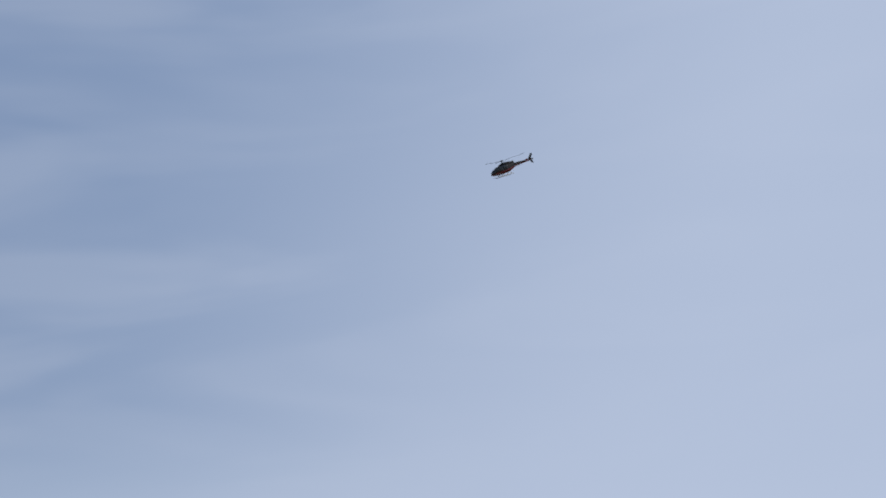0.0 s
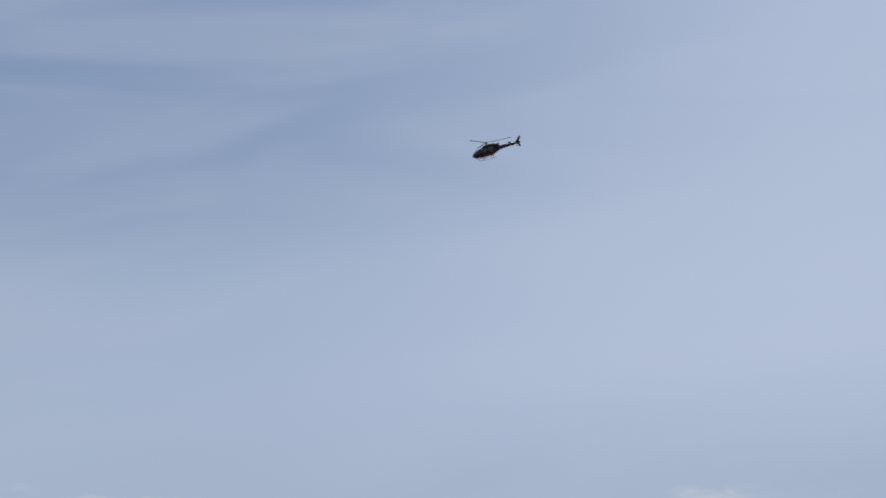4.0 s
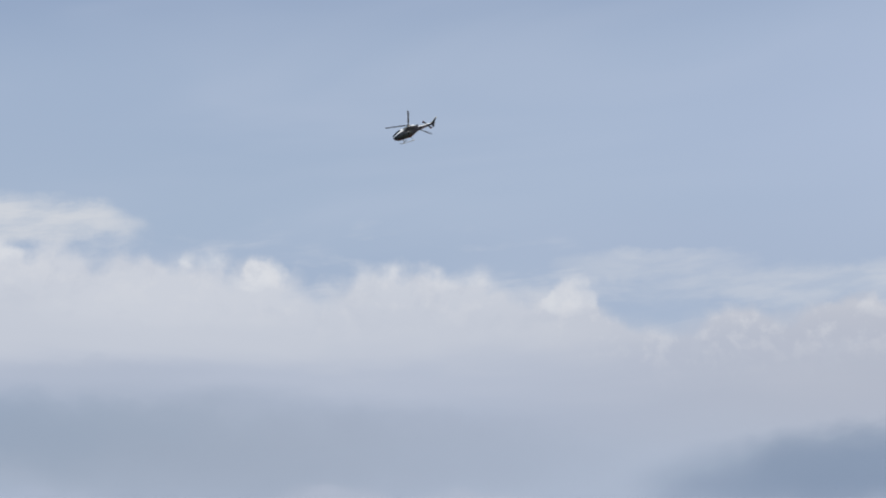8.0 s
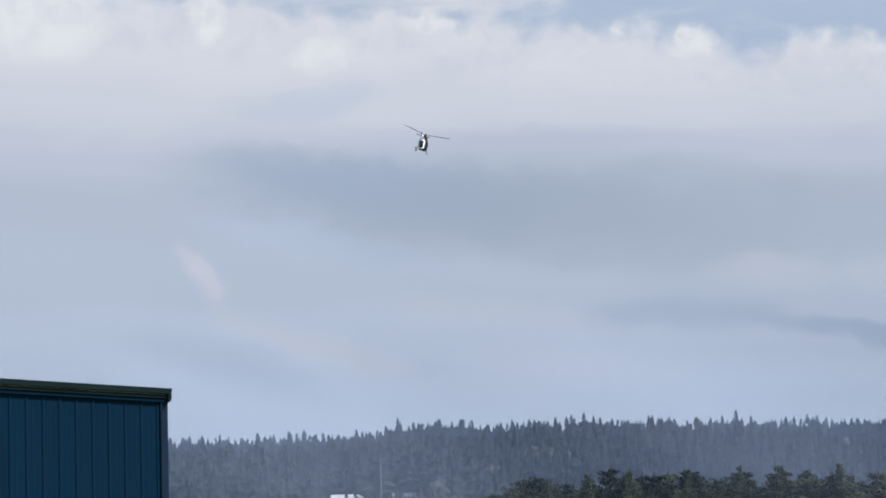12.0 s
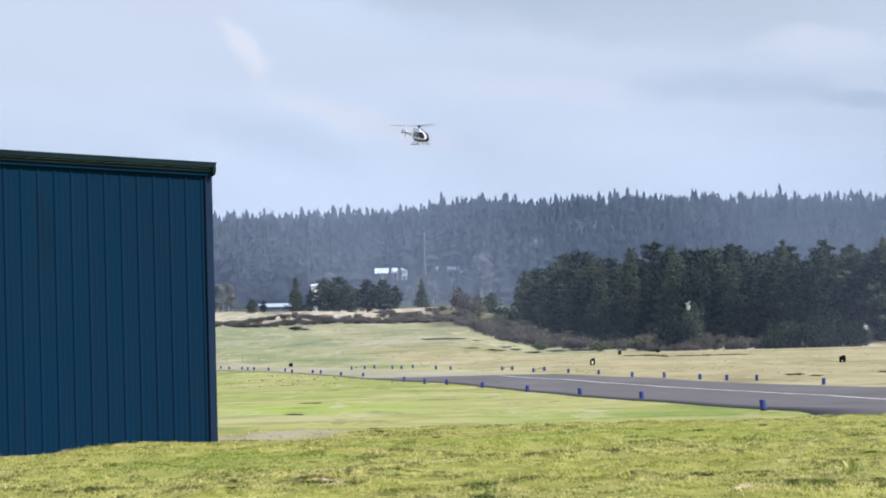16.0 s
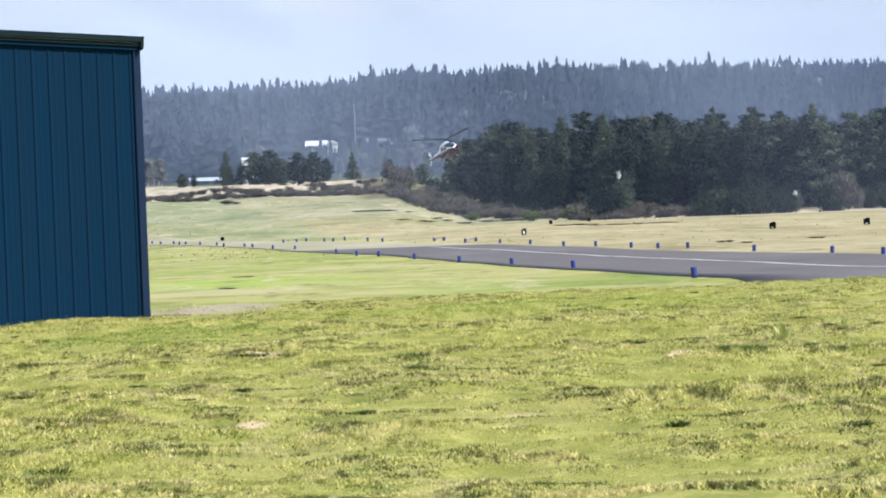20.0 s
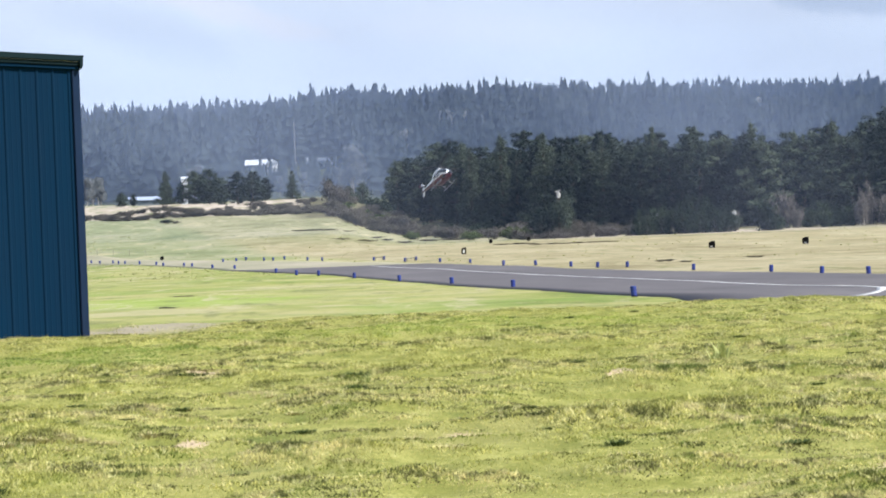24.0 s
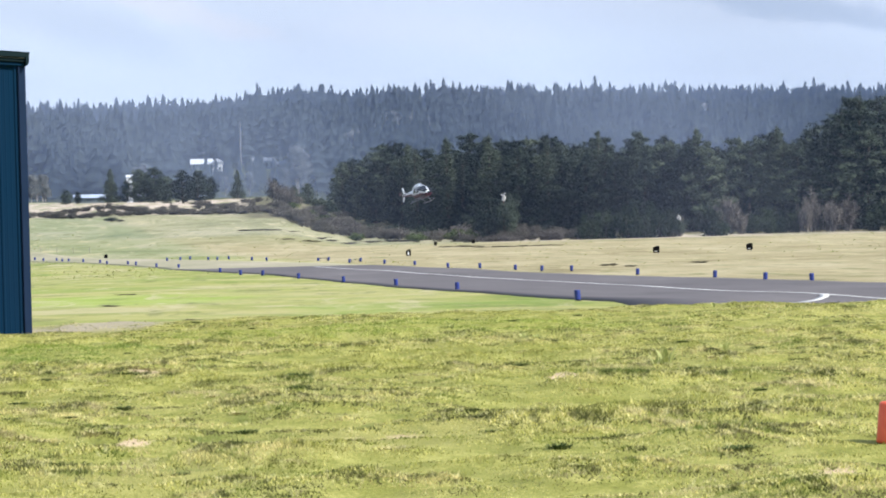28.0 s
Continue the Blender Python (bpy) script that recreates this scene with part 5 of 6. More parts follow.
# ---- houses and mast under the hill ----
def build_house(name, x, y, w, depth, h, roof_h, label, wall, roof, turn=0.0, lift=0.0, windows=3, base=None):
    z = (gz(x, y) if base is None else base) + lift
    ob = thing(name, pose(x, y, z, 0, 0, turn), label, "house", "houses under the hill")
    body = part("wall", box_bm((-w / 2, -depth / 2, -2.0), (w / 2, depth / 2, h), 0.03), wall, ob)
    bm = bmesh.new()
    o = min(0.45, w * 0.12)
    v = [bm.verts.new(p) for p in ((-w / 2 - o, -depth / 2 - o, h + 0.02), (w / 2 + o, -depth / 2 - o, h + 0.02), (w / 2 + o, depth / 2 + o, h + 0.02), (-w / 2 - o, depth / 2 + o, h + 0.02),
                                   (-w / 2 - o, 0, h + roof_h), (w / 2 + o, 0, h + roof_h))]
    for f in ((0, 1, 5, 4), (2, 3, 4, 5), (0, 4, 3), (1, 2, 5), (3, 2, 1, 0)):
        bm.faces.new([v[i] for i in f])
    bmesh.ops.recalc_face_normals(bm, faces=bm.faces)
    part("roof", bm, roof, ob)
    for i in range(windows):
        cx = -w / 2 + w * (i + 0.5) / windows
        win = part("window", box_bm((cx - 0.75, -depth / 2 - 0.05, h * 0.35), (cx + 0.75, -depth / 2 + 0.05, h * 0.82), 0.02), wall, ob)
        part("pane", box_bm((cx - 0.62, -depth / 2 - 0.07, h * 0.35 + 0.12), (cx + 0.62, -depth / 2 - 0.055, h * 0.82 - 0.12)), PANE, win)
    return ob


# this white house's wall takes the grey siding colour to paint its shade
build_house("house", -29.3, 1030, 7.4, 9, 3.2, 2.0, "white house with a pale roof, its wall coloured grey for shade, under the wooded hill", HOUSE_GREY, ROOF_PALE, 0, 0.0, 3, 16.9)
build_house("house_wing", -23.4, 1027, 8.0, 3.6, 3.7, 1.3, "white gabled house wing under the wooded hill", HOUSE_WHITE, ROOF_PALE, 90, 0.0, 2, 17.0)
build_house("house", -7.4, 1042, 8.6, 9, 3.2, 1.5, "grey house with a low grey roof under the wooded hill", HOUSE_GREY, ROOF_GREY, 4, 0.0, 4, 17.6)
build_house("house", -0.6, 1046, 4.6, 8, 2.6, 1.2, "small grey house beside the wooded hill", HOUSE_GREY, ROOF_GREY, 0, 0.0, 2, 17.2)
build_house("boat_shed", -43.6, 640, 6.6, 5, 1.0, 0.8, "long low shed with a pale blue metal roof behind the dunes", HOUSE_GREY, ROOF_BLUE, 4, 0.0, 3, 5.2)
build_house("boat_shed", -34.2, 660, 3.4, 4, 1.3, 0.7, "small shed with a pale roof behind the dunes", HOUSE_GREY, ROOF_BLUE, 0, 0.0, 1, 5.2)
build_house("pump_house", -35.4, 655, 1.3, 2, 5.9, 0.5, "narrow white tower-like shed behind dune pines", HOUSE_WHITE, ROOF_PALE, 0, 0.0, 0, 5.0)


def build_mast():
    x, y = -15.2, 1035
    ob = thing("radio_mast", pose(x, y, 17.0), "slender grey radio mast among houses under the hill", "mast")
    part("pole", tube_bm([(0, 0, -3), (0, 0, 8), (0, 0, 18.6)], [0.28, 0.24, 0.16], 8), GREY_METAL, ob)
    for z in (14.6, 17.4):
        part("antenna_bar", tube_bm([(-0.8, 0, z), (0.8, 0, z)], 0.06, 6), GREY_METAL, ob)


build_mast()


# ---- small things by the taxiway ----
def build_rail(x0, y0, x1, y1):
    a, b = Vector((x0, y0, gz(x0, y0))), Vector((x1, y1, gz(x1, y1)))
    ob = thing("low_rail", Matrix.Translation(a), "low dark rail between two taxiway markers", "rail", "low rails")
    d = b - a
    part("bar", tube_bm([(0, 0, 0.24), (d.x, d.y, d.z + 0.24)], 0.022, 6), DARK_METAL, ob)
    for p in (Vector((0, 0, 0)), d):
        part("post", tube_bm([tuple(p + Vector((0, 0, -0.1))), tuple(p + Vector((0, 0, 0.26)))], 0.025, 6), DARK_METAL, ob)


build_rail(2.85, 232.3, 3.45, 233.3)
build_rail(5.1, 218.2, 5.8, 222.2)


def build_fence():
    """A low wire fence with thin posts across the far end of the taxiway."""
    ob = thing("fence", pose(0, 0, 0), "low grey post-and-wire fence at the taxiway's far end", "fence")
    pts = [(-33.0 + 1.9 * i, 322 - 1.2 * i) for i in range(7)]
    for x, y in pts:
        part("post", tube_bm([(x, y, gz(x, y) - 0.2), (x, y, gz(x, y) + 0.65)], 0.03, 6), PALE_BARK, ob)
    for h in (0.35, 0.68):
        part("wire", tube_bm([(x, y, gz(x, y) + h) for x, y in pts], 0.006, 4), GREY_METAL, ob)


build_fence()


def build_cone():
    x, y = 4.47, 20.6
    ob = thing("field_cone", pose(x, y, gz(x, y) - 0.01, 0, 0, 0), "stubby faded orange plastic marker standing in the grass", "cone")
    part("body", lathe_bm([(0.135, 0.0), (0.150, 0.012), (0.148, 0.03), (0.122, 0.29), (0.112, 0.305), (0.05, 0.31)], 28), ORANGE, ob, "", True)
    part("collar", lathe_bm([(0.060, 0.305), (0.060, 0.325), (0.045, 0.33)], 20), WHITE_BAND, ob, "pale worn top collar", True)


build_cone()


def build_weeds():
    """Tufts and broad-leaved weeds that stand out of the turf."""
    rs = np.random.RandomState(17)

    def tuft(n, h, spread_r, width, material, name):
        a = rs.uniform(0, 6.28, n)
        r = spread_r * np.sqrt(rs.rand(n))
        o = np.stack([r * np.cos(a), r * np.sin(a), np.full(n, -0.02)], 1)
        out = np.stack([np.cos(a), np.sin(a), 0 * a], 1)
        tip = o + out * (h * rs.uniform(0.2, 0.9, n))[:, None] * 0.7 + np.array([0, 0, 1]) * (h * rs.uniform(0.5, 1.0, n))[:, None]
        mid = (o + tip) / 2 + np.array([0, 0, h * 0.16])
        side = np.stack([-np.sin(a), np.cos(a), 0 * a], 1) * width
        co = np.stack([o - side * 0.5, o + side * 0.5, mid + side, mid - side, tip, tip + side * 0.1], 1).reshape(-1, 3)
        b = np.arange(n)[:, None] * 6
        fa = np.concatenate([b + [0, 1, 2, 3], b + [3, 2, 5, 4]])
        return fast_mesh(name, co, fa, material)

    kinds = {"weed": [tuft(20, 0.25, 0.05, 0.017, WEED, "leaves"), tuft(16, 0.22, 0.06, 0.015, WEED, "leaves")],
             "tuft": [tuft(150, 0.15, 0.16, 0.006, SHRUB_GREEN, "leaves"), tuft(130, 0.12, 0.20, 0.006, SHRUB_GREEN, "leaves")],
             "straw": [tuft(120, 0.10, 0.22, 0.004, STRAW, "stalks"), tuft(90, 0.14, 0.12, 0.004, STRAW, "stalks")]}
    labels = {"weed": "tall leafy green weed standing in the turf", "tuft": "dark green tuft of coarse grass in the turf", "straw": "bleached tuft of dead straw in the turf"}

    def put(kind, i, x, y, s, flat=1.0):
        me = kinds[kind][i % 2]
        ob = thing("weed" if kind == "weed" else "grass_tuft", pose(x, y, gz(x, y), 0, 0, rs.uniform(0, 360)), labels[kind], "plant", "tufts in the turf")
        ob.scale = (s, s, s * flat)
        tagged(part("tussock" if kind == "straw" else "foliage", me, None, ob), kind="stuff")

    put("weed", 0, 4.42, 32.8, 1.1), put("weed", 1, 4.28, 32.6, 0.75), put("tuft", 1, 4.40, 32.5, 0.7, 0.5), put("weed", 1, 3.40, 40.5, 0.7), put("weed", 0, 3.62, 40.7, 0.6)
    put("tuft", 0, 0.10, 28.0, 0.75, 0.8), put("tuft", 1, 0.27, 28.1, 0.7, 0.8), put("tuft", 0, 2.0, 20.9, 0.6, 0.6), put("tuft", 1, -2.4, 18.9, 0.8, 0.8), put("tuft", 0, 0.12, 31.8, 1.0, 0.7)
    for i in range(90):
        y = rs.uniform(19, 56)
        put("tuft", i, rs.uniform(-0.17, 0.22) * y, y, rs.uniform(0.3, 0.7), rs.uniform(0.3, 0.55))
    for i in range(44):
        y = rs.uniform(19, 56)
        put("straw", i, rs.uniform(-0.17, 0.22) * y, y, rs.uniform(0.4, 0.8), rs.uniform(0.4, 0.7))
    for i in range(12):
        put("straw", i, rs.uniform(-2.9, -1.6), rs.uniform(22.0, 23.4), rs.uniform(0.45, 0.75), 0.7)
    for i in range(14):
        y = rs.uniform(30, 56)
        put("weed", i, rs.uniform(-0.17, 0.22) * y, y, rs.uniform(0.3, 0.6))


build_weeds()


# ---- foreground turf ----
def build_turf():
    rs = np.random.RandomState(5)
    n = 900000
    y = 15 + (rs.rand(n) ** 1.12) * 45
    x = rs.uniform(-0.20, 0.235, n) * y
    lump = lattice(x, y, 0.48, 3) + 0.7 * lattice(x, y, 1.05, 2)
    keep = rs.rand(n) < np.clip(0.58 + 0.42 * lump + 0.25 * lattice(x, y, 0.22, 9), 0.10, 1.0)
    keep &= ~((y > 52.2 + 0.8 * lattice(x, y, 0.7, 16)) & (x < -2.35 + 0.5 * lattice(x, y, 0.9, 17)) & (rs.rand(n) < 0.93))
    for bx, by, rx, ry in BARE_SPOTS:
        keep &= (((x - bx) / rx) ** 2 + ((y - by) / ry) ** 2 + 0.5 * lattice(x, y, 0.12, 15) > 0.8) | (rs.rand(n) < 0.22)
    x, y, lump = x[keep], y[keep], lump[keep]
    n = len(x)
    clump = 0.6 * np.clip(lattice(x, y, 0.36, 21) * 0.8 + lattice(x, y, 0.9, 22) * 0.6 - 0.35, 0, 1)
    h = (1 + 1.5 * clump) * (0.72 + 0.28 * step((y - 18.0) / 4.0)) * (rs.gamma(3.0, 0.0032, n) + 0.008) * np.clip(1.0 + 0.55 * lump + 0.5 * lattice(x, y, 0.3, 12) + 0.4 * lattice(x, y, 4.0, 13), 0.3, 3.0)
    z = ground_z(x, y)
    a = rs.uniform(0, 6.28, n)
    w = rs.uniform(0.005, 0.013, n)
    lean = rs.normal(0, 0.75, (n, 2)) * h[:, None]
    o = np.stack([x, y, z - 0.01], 1)
    s = np.stack([np.cos(a) * w, np.sin(a) * w, 0 * w], 1)
    t = np.stack([x + lean[:, 0], y + lean[:, 1], z + h], 1)
    co = np.stack([o - s, o + s, t], 1).reshape(-1, 3)
    ob = new("turf_grass", fast_mesh("turf_grass", co, np.arange(n * 3).reshape(-1, 3), GRASS))
    tagged(ob, "short uneven green and straw-tipped grass near the camera", "grass", kind="stuff")


build_turf()


def build_field_grass():
    """Coarse tufts over the mown land behind the rise, too many and too small to count."""
    rs = np.random.RandomState(6)
    n = 34000
    y = 61 + (rs.rand(n) ** 1.3) * 330
    x = rs.uniform(-0.19, 0.23, n) * y
    a = np.array(NEAR_EDGE)[::-1]
    b = np.array(FAR_EDGE)[::-1]
    paved = (x > np.interp(y, a[:, 1], a[:, 0]) - 0.2) & (x < np.interp(y, b[:, 1], b[:, 0]) + 0.2) & (y < 318)
    thin = rs.rand(n) < (0.35 + 0.7 * lattice(x, y, 7.0, 31)) * np.where(y < 175, 0.0, 1.0) * np.where(x > np.interp(y, b[:, 1], b[:, 0]), 0.10, 0.6)
    x, y = x[~paved & thin], y[~paved & thin]
    n = len(x)
    c = np.stack([x, y, ground_z(x, y)], 1)
    co = []
    for _ in range(4):
        h = rs.gamma(3.0, 0.010, n) * (1 + (y > 200) * 0.8)
        w = rs.uniform(0.03, 0.10, n)
        o = c + np.stack([rs.normal(0, 0.10, n), rs.normal(0, 0.10, n), np.full(n, -0.02)], 1)
        t = o + np.stack([rs.normal(0, 0.05, n), rs.normal(0, 0.05, n), h + 0.02], 1)
        g = np.stack([w, rs.normal(0, 0.02, n), 0 * w], 1)
        co.append(np.stack([o - g, o + g, t], 1))
    co = np.concatenate(co).reshape(-1, 3)
    ob = new("field_grass", fast_mesh("field_grass", co, np.arange(len(co)).reshape(-1, 3), FIELD_TUFT))
    tagged(ob, "coarse olive and straw tufts over the mown airfield", "grass", kind="stuff")


build_field_grass()


# ---- helicopter ----
STATION = (3.34, 3.26, 3.05, 2.75, 2.25, 1.5, 0.5, -0.5, -1.2, -1.8, -2.4, -3.0, -5.0, -7.25)
HALF = (0.10, 0.36, 0.62, 0.78, 0.90, 0.94, 0.94, 0.92, 0.80, 0.62, 0.47, 0.38, 0.27, 0.17)
LOW = (0.92, 0.76, 0.62, 0.54, 0.48, 0.46, 0.46, 0.50, 0.62, 0.88, 1.14, 1.36, 1.58, 1.80)
HIGH = (1.10, 1.28, 1.50, 1.74, 2.06, 2.34, 2.44, 2.44, 2.42, 2.36, 2.28, 2.20, 2.14, 2.12)


def hull(y, a, out=0.0):
    """A point of the helicopter's skin: station y, angle a round the section in degrees (0 right, 90 top)."""
    s = STATION[::-1]
    w, lo, hi = (float(np.interp(y, s, v[::-1])) for v in (HALF, LOW, HIGH))
    c, n = math.cos(radians(a)), math.sin(radians(a))
    e = 2 / 2.7
    return Vector(((w + out) * math.copysign(abs(c) ** e, c), y, (lo + hi) / 2 + ((hi - lo) / 2 + out) * math.copysign(abs(n) ** e, n) - HUB_Z))


HUB_Z = 2.0      # the thing's own point lies inside the cabin roof


def skin(ys, angles, out=0.0, close=False):
    bm = bmesh.new()
    grid = [[bm.verts.new(hull(y, a, out)) for a in angles] for y in ys]
    for r, q in zip(grid, grid[1:]):
        for j in range(len(angles) - 1):
            bm.faces.new((r[j], r[j + 1], q[j + 1], q[j]))
    if close:
        bmesh.ops.remove_doubles(bm, verts=bm.verts, dist=0.002)
    bmesh.ops.recalc_face_normals(bm, faces=bm.faces)
    return bm


def spread(a, b, n):
    return [a + (b - a) * i / (n - 1) for i in range(n)]


def pane(ys, angles, out, thick=0.012):
    bm = skin(ys, angles, out)
    bmesh.ops.solidify(bm, geom=bm.faces[:], thickness=thick)
    return bm


def slab(points, axis, thick):
    """A flat plate cut to an outline; axis is the thin direction."""
    bm = bmesh.new()
    d = Vector((0, 0, 0))
    d[axis] = thick / 2
    lo = [bm.verts.new(Vector(p) - d) for p in points]
    hi = [bm.verts.new(Vector(p) + d) for p in points]
    bm.faces.new(lo), bm.faces.new(hi[::-1])
    for i in range(len(lo)):
        j = (i + 1) % len(lo)
        bm.faces.new((lo[i], lo[j], hi[j], hi[i]))
    bmesh.ops.recalc_face_normals(bm, faces=bm.faces)
    bmesh.ops.bevel(bm, geom=bm.edges[:], offset=thick * 0.3, segments=2, affect="EDGES")
    return bm


def build_helicopter():
    heli = thing("helicopter", pose(0, 400, 60), "white and dark red light helicopter with skids, in flight", "helicopter")
    ys = spread(3.30, -7.25, 56)
    part("upper_hull", skin(ys, spread(-8, 96, 18), 0, True), WHITE_PAINT, heli, "white painted upper hull and tail boom", True)
    part("belly", skin(ys, spread(190, 352, 21), 0, True), RED_PAINT, heli, "dark red painted belly", True)
    # the port half is coloured dark in place of its shade
    part("port_side", skin(ys, spread(96, 190, 15), 0, True), SHADE_GREY, heli, "port side coloured dark grey for its shade", True)
    # windows: two windscreen halves, chin windows, and doors with their panes
    for s in (0, 1):
        f = (lambda v: v) if s == 0 else (lambda v: 180 - v)
        part("windscreen", pane(spread(3.20, 1.62, 10), [f(v) for v in spread(2, 86, 10)], 0.012), CANOPY, heli, "dark tinted windscreen half", True)
        part("chin_window", pane(spread(3.15, 2.35, 6), [f(v) for v in spread(-26, -58, 5)], 0.012), CANOPY, heli, "dark tinted chin window", True)
        paint = SHADE_GREY if s else WHITE_PAINT
        d = part("front_door", pane(spread(1.72, 0.55, 7), [f(v) for v in spread(-20, 56, 9)], 0.008), paint, heli, "", True)
        part("door_window", pane(spread(1.60, 0.66, 6), [f(v) for v in spread(-8, 52, 7)], 0.020), CANOPY, d, "dark tinted door window", True)
        part("door_handle", box_bm(hull(0.75, f(-6), 0.01) - Vector((0.02, 0.07, 0.015)), hull(0.75, f(-6), 0.01) + Vector((0.02, 0.07, 0.015)), 0.006), DARK_METAL, d)
        d = part("rear_door", pane(spread(0.50, -0.72, 7), [f(v) for v in spread(-20, 56, 9)], 0.008), paint, heli, "", True)
        part("door_window", pane(spread(0.42, -0.62, 6), [f(v) for v in spread(-4, 52, 7)], 0.020), CANOPY, d, "dark tinted door window", True)
        part("stripe", pane(spread(1.4, -6.2, 24), [f(v) for v in spread(-18, -13, 3)], 0.014), RED_PAINT, heli, "thin dark red side stripe", True)
    # engine cowling, exhaust and mast
    prof = [(1.15, 0.34, 0.12), (0.8, 0.50, 0.40), (0.2, 0.58, 0.60), (-0.6, 0.58, 0.64), (-1.4, 0.50, 0.56), (-2.1, 0.38, 0.40), (-2.7, 0.20, 0.20)]
    for span, mat, nm, label in ((range(0, 6), WHITE_PAINT, "engine_cowling", "white engine cowling"), (range(5, 11), SHADE_GREY, "cowling_skin", "port half of the engine cowling, coloured dark for its shade")):
        bm = bmesh.new()
        rings = [[bm.verts.new((w * math.copysign(abs(math.cos(a)) ** 0.7, math.cos(a)) if j != 5 else 0.0, y, 0.28 + h * abs(math.sin(a)) ** 0.7)) for j, a in ((j, math.pi * j / 10) for j in span)] + [bm.verts.new((0, y, 0.26))] for y, w, h in prof]
        for r, q in zip(rings, rings[1:]):
            for j in range(len(r)):
                bm.faces.new((r[j], r[(j + 1) % len(r)], q[(j + 1) % len(r)], q[j]))
        bm.faces.new(rings[0]), bm.faces.new(rings[-1][::-1])
        bmesh.ops.recalc_face_normals(bm, faces=bm.faces)
        part(nm, bm, mat, heli, label, True)
    part("air_intake", box_bm((-0.30, 0.72, 0.42), (0.30, 0.98, 0.60), 0.04), BLACK, heli, "black engine air intake")
    part("exhaust", tube_bm([(0, -1.7, 0.50), (0, -2.25, 0.56), (0, -2.6, 0.66)], [0.13, 0.13, 0.14], 12), DARK_METAL, heli, "sooty exhaust pipe")
    part("mast", tube_bm([(0, 0, 0.7), (0, 0, 1.28)], 0.12, 12), DARK_METAL, heli)
    # tail
    part("upper_fin", slab([(0, -6.15, 0.08), (0, -6.95, 0.10), (0, -7.62, 1.22), (0, -7.12, 1.26)], 0, 0.10), WHITE_PAINT, heli, "swept white upper tail fin")
    part("lower_fin", slab([(0, -6.40, -0.05), (0, -7.05, -0.05), (0, -7.32, -0.92), (0, -6.92, -0.92)], 0, 0.09), WHITE_PAINT, heli, "white lower tail fin")
    # thin added plates paint shade onto the fins' port faces
    part("fin_skin", slab([(-0.056, -6.17, 0.09), (-0.056, -6.94, 0.11), (-0.056, -7.60, 1.20), (-0.056, -7.13, 1.24)], 0, 0.012), SHADE_GREY, heli, "port face of the fin, coloured dark for its shade")
    part("fin_skin", slab([(-0.052, -6.42, -0.06), (-0.052, -7.04, -0.06), (-0.052, -7.30, -0.90), (-0.052, -6.93, -0.90)], 0, 0.012), SHADE_GREY, heli, "port face of the lower fin, coloured dark for its shade")
    part("tail_skid", tube_bm([(0, -6.9, -0.75), (0, -7.0, -0.98), (0, -7.3, -1.02)], 0.025), GREY_METAL, heli)
    part("stabiliser", slab([(-1.25, -5.02, -0.03), (1.25, -5.02, -0.03), (1.25, -5.50, -0.03), (-1.25, -5.50, -0.03)], 2, 0.06), SHADE_GREY, heli, "horizontal stabiliser coloured dark grey for its shade")
    for s in (-1, 1):
        part("stabiliser_tip", slab([(s * 1.25, -4.95, -0.22), (s * 1.25, -5.55, -0.22), (s * 1.25, -5.55, 0.2), (s * 1.25, -5.1, 0.2)], 0, 0.03), RED_PAINT, heli)
    # landing gear
    for s in (-1, 1):
        sk = part("skid", tube_bm([(s * 1.10, -1.55, -1.98), (s * 1.10, 1.95, -1.98), (s * 1.10, 2.25, -1.92), (s * 1.10, 2.45, -1.74)], 0.065, 10), SKID_GREY, heli, "grey tubular landing skid", True)
        part("step", box_bm((s * 1.0 - 0.09, 0.55, -1.62), (s * 1.0 + 0.09, 1.45, -1.59), 0.008), DARK_METAL, sk)
        for y in (1.3, -0.9):
            part("cross_tube", tube_bm([(s * 0.35, y, -1.46), (s * 0.75, y, -1.56), (s * 1.0, y, -1.80), (s * 1.10, y, -1.97)], 0.06, 8), SKID_GREY, heli, "", True)
    # cabin inside
    part("cabin_floor", box_bm((-0.72, -0.8, -1.36), (0.72, 2.4, -1.30)), COCKPIT, heli)
    part("instrument_panel", box_bm((-0.45, 2.0, -1.30), (0.45, 2.25, -0.72), 0.05), COCKPIT, heli)
    for x in (-0.4, 0.4):
        for y in (1.05, -0.25):
            seat = part("seat", box_bm((x - 0.24, y - 0.24, -1.30), (x + 0.24, y + 0.26, -0.98), 0.05), COCKPIT, heli)
            part("seat_back", box_bm((x - 0.23, y - 0.34, -1.0), (x + 0.23, y - 0.22, -0.35), 0.05), COCKPIT, seat)
    for x in (-0.35, 0.35):
        part("landing_light", lathe_bm([(0.06, -1.47), (0.08, -1.44), (0.03, -1.42)], 10), CANOPY, heli).location = (x, 2.2, 0.02)
    part("antenna", tube_bm([(0, -3.4, 0.12), (0, -3.6, 0.55)], [0.02, 0.006], 6), DARK_METAL, heli)
    # main rotor: hub with three blades
    rotor = part("main_rotor", lathe_bm([(0.16, -0.14), (0.34, -0.05), (0.36, 0.04), (0.20, 0.12), (0.08, 0.20)], 18), DARK_METAL, heli, "three-bladed main rotor")
    rotor.location = (0, 0, 1.30)
    for k in range(3):
        q = Matrix.Rotation(k * 2 * math.pi / 3, 4, "Z")
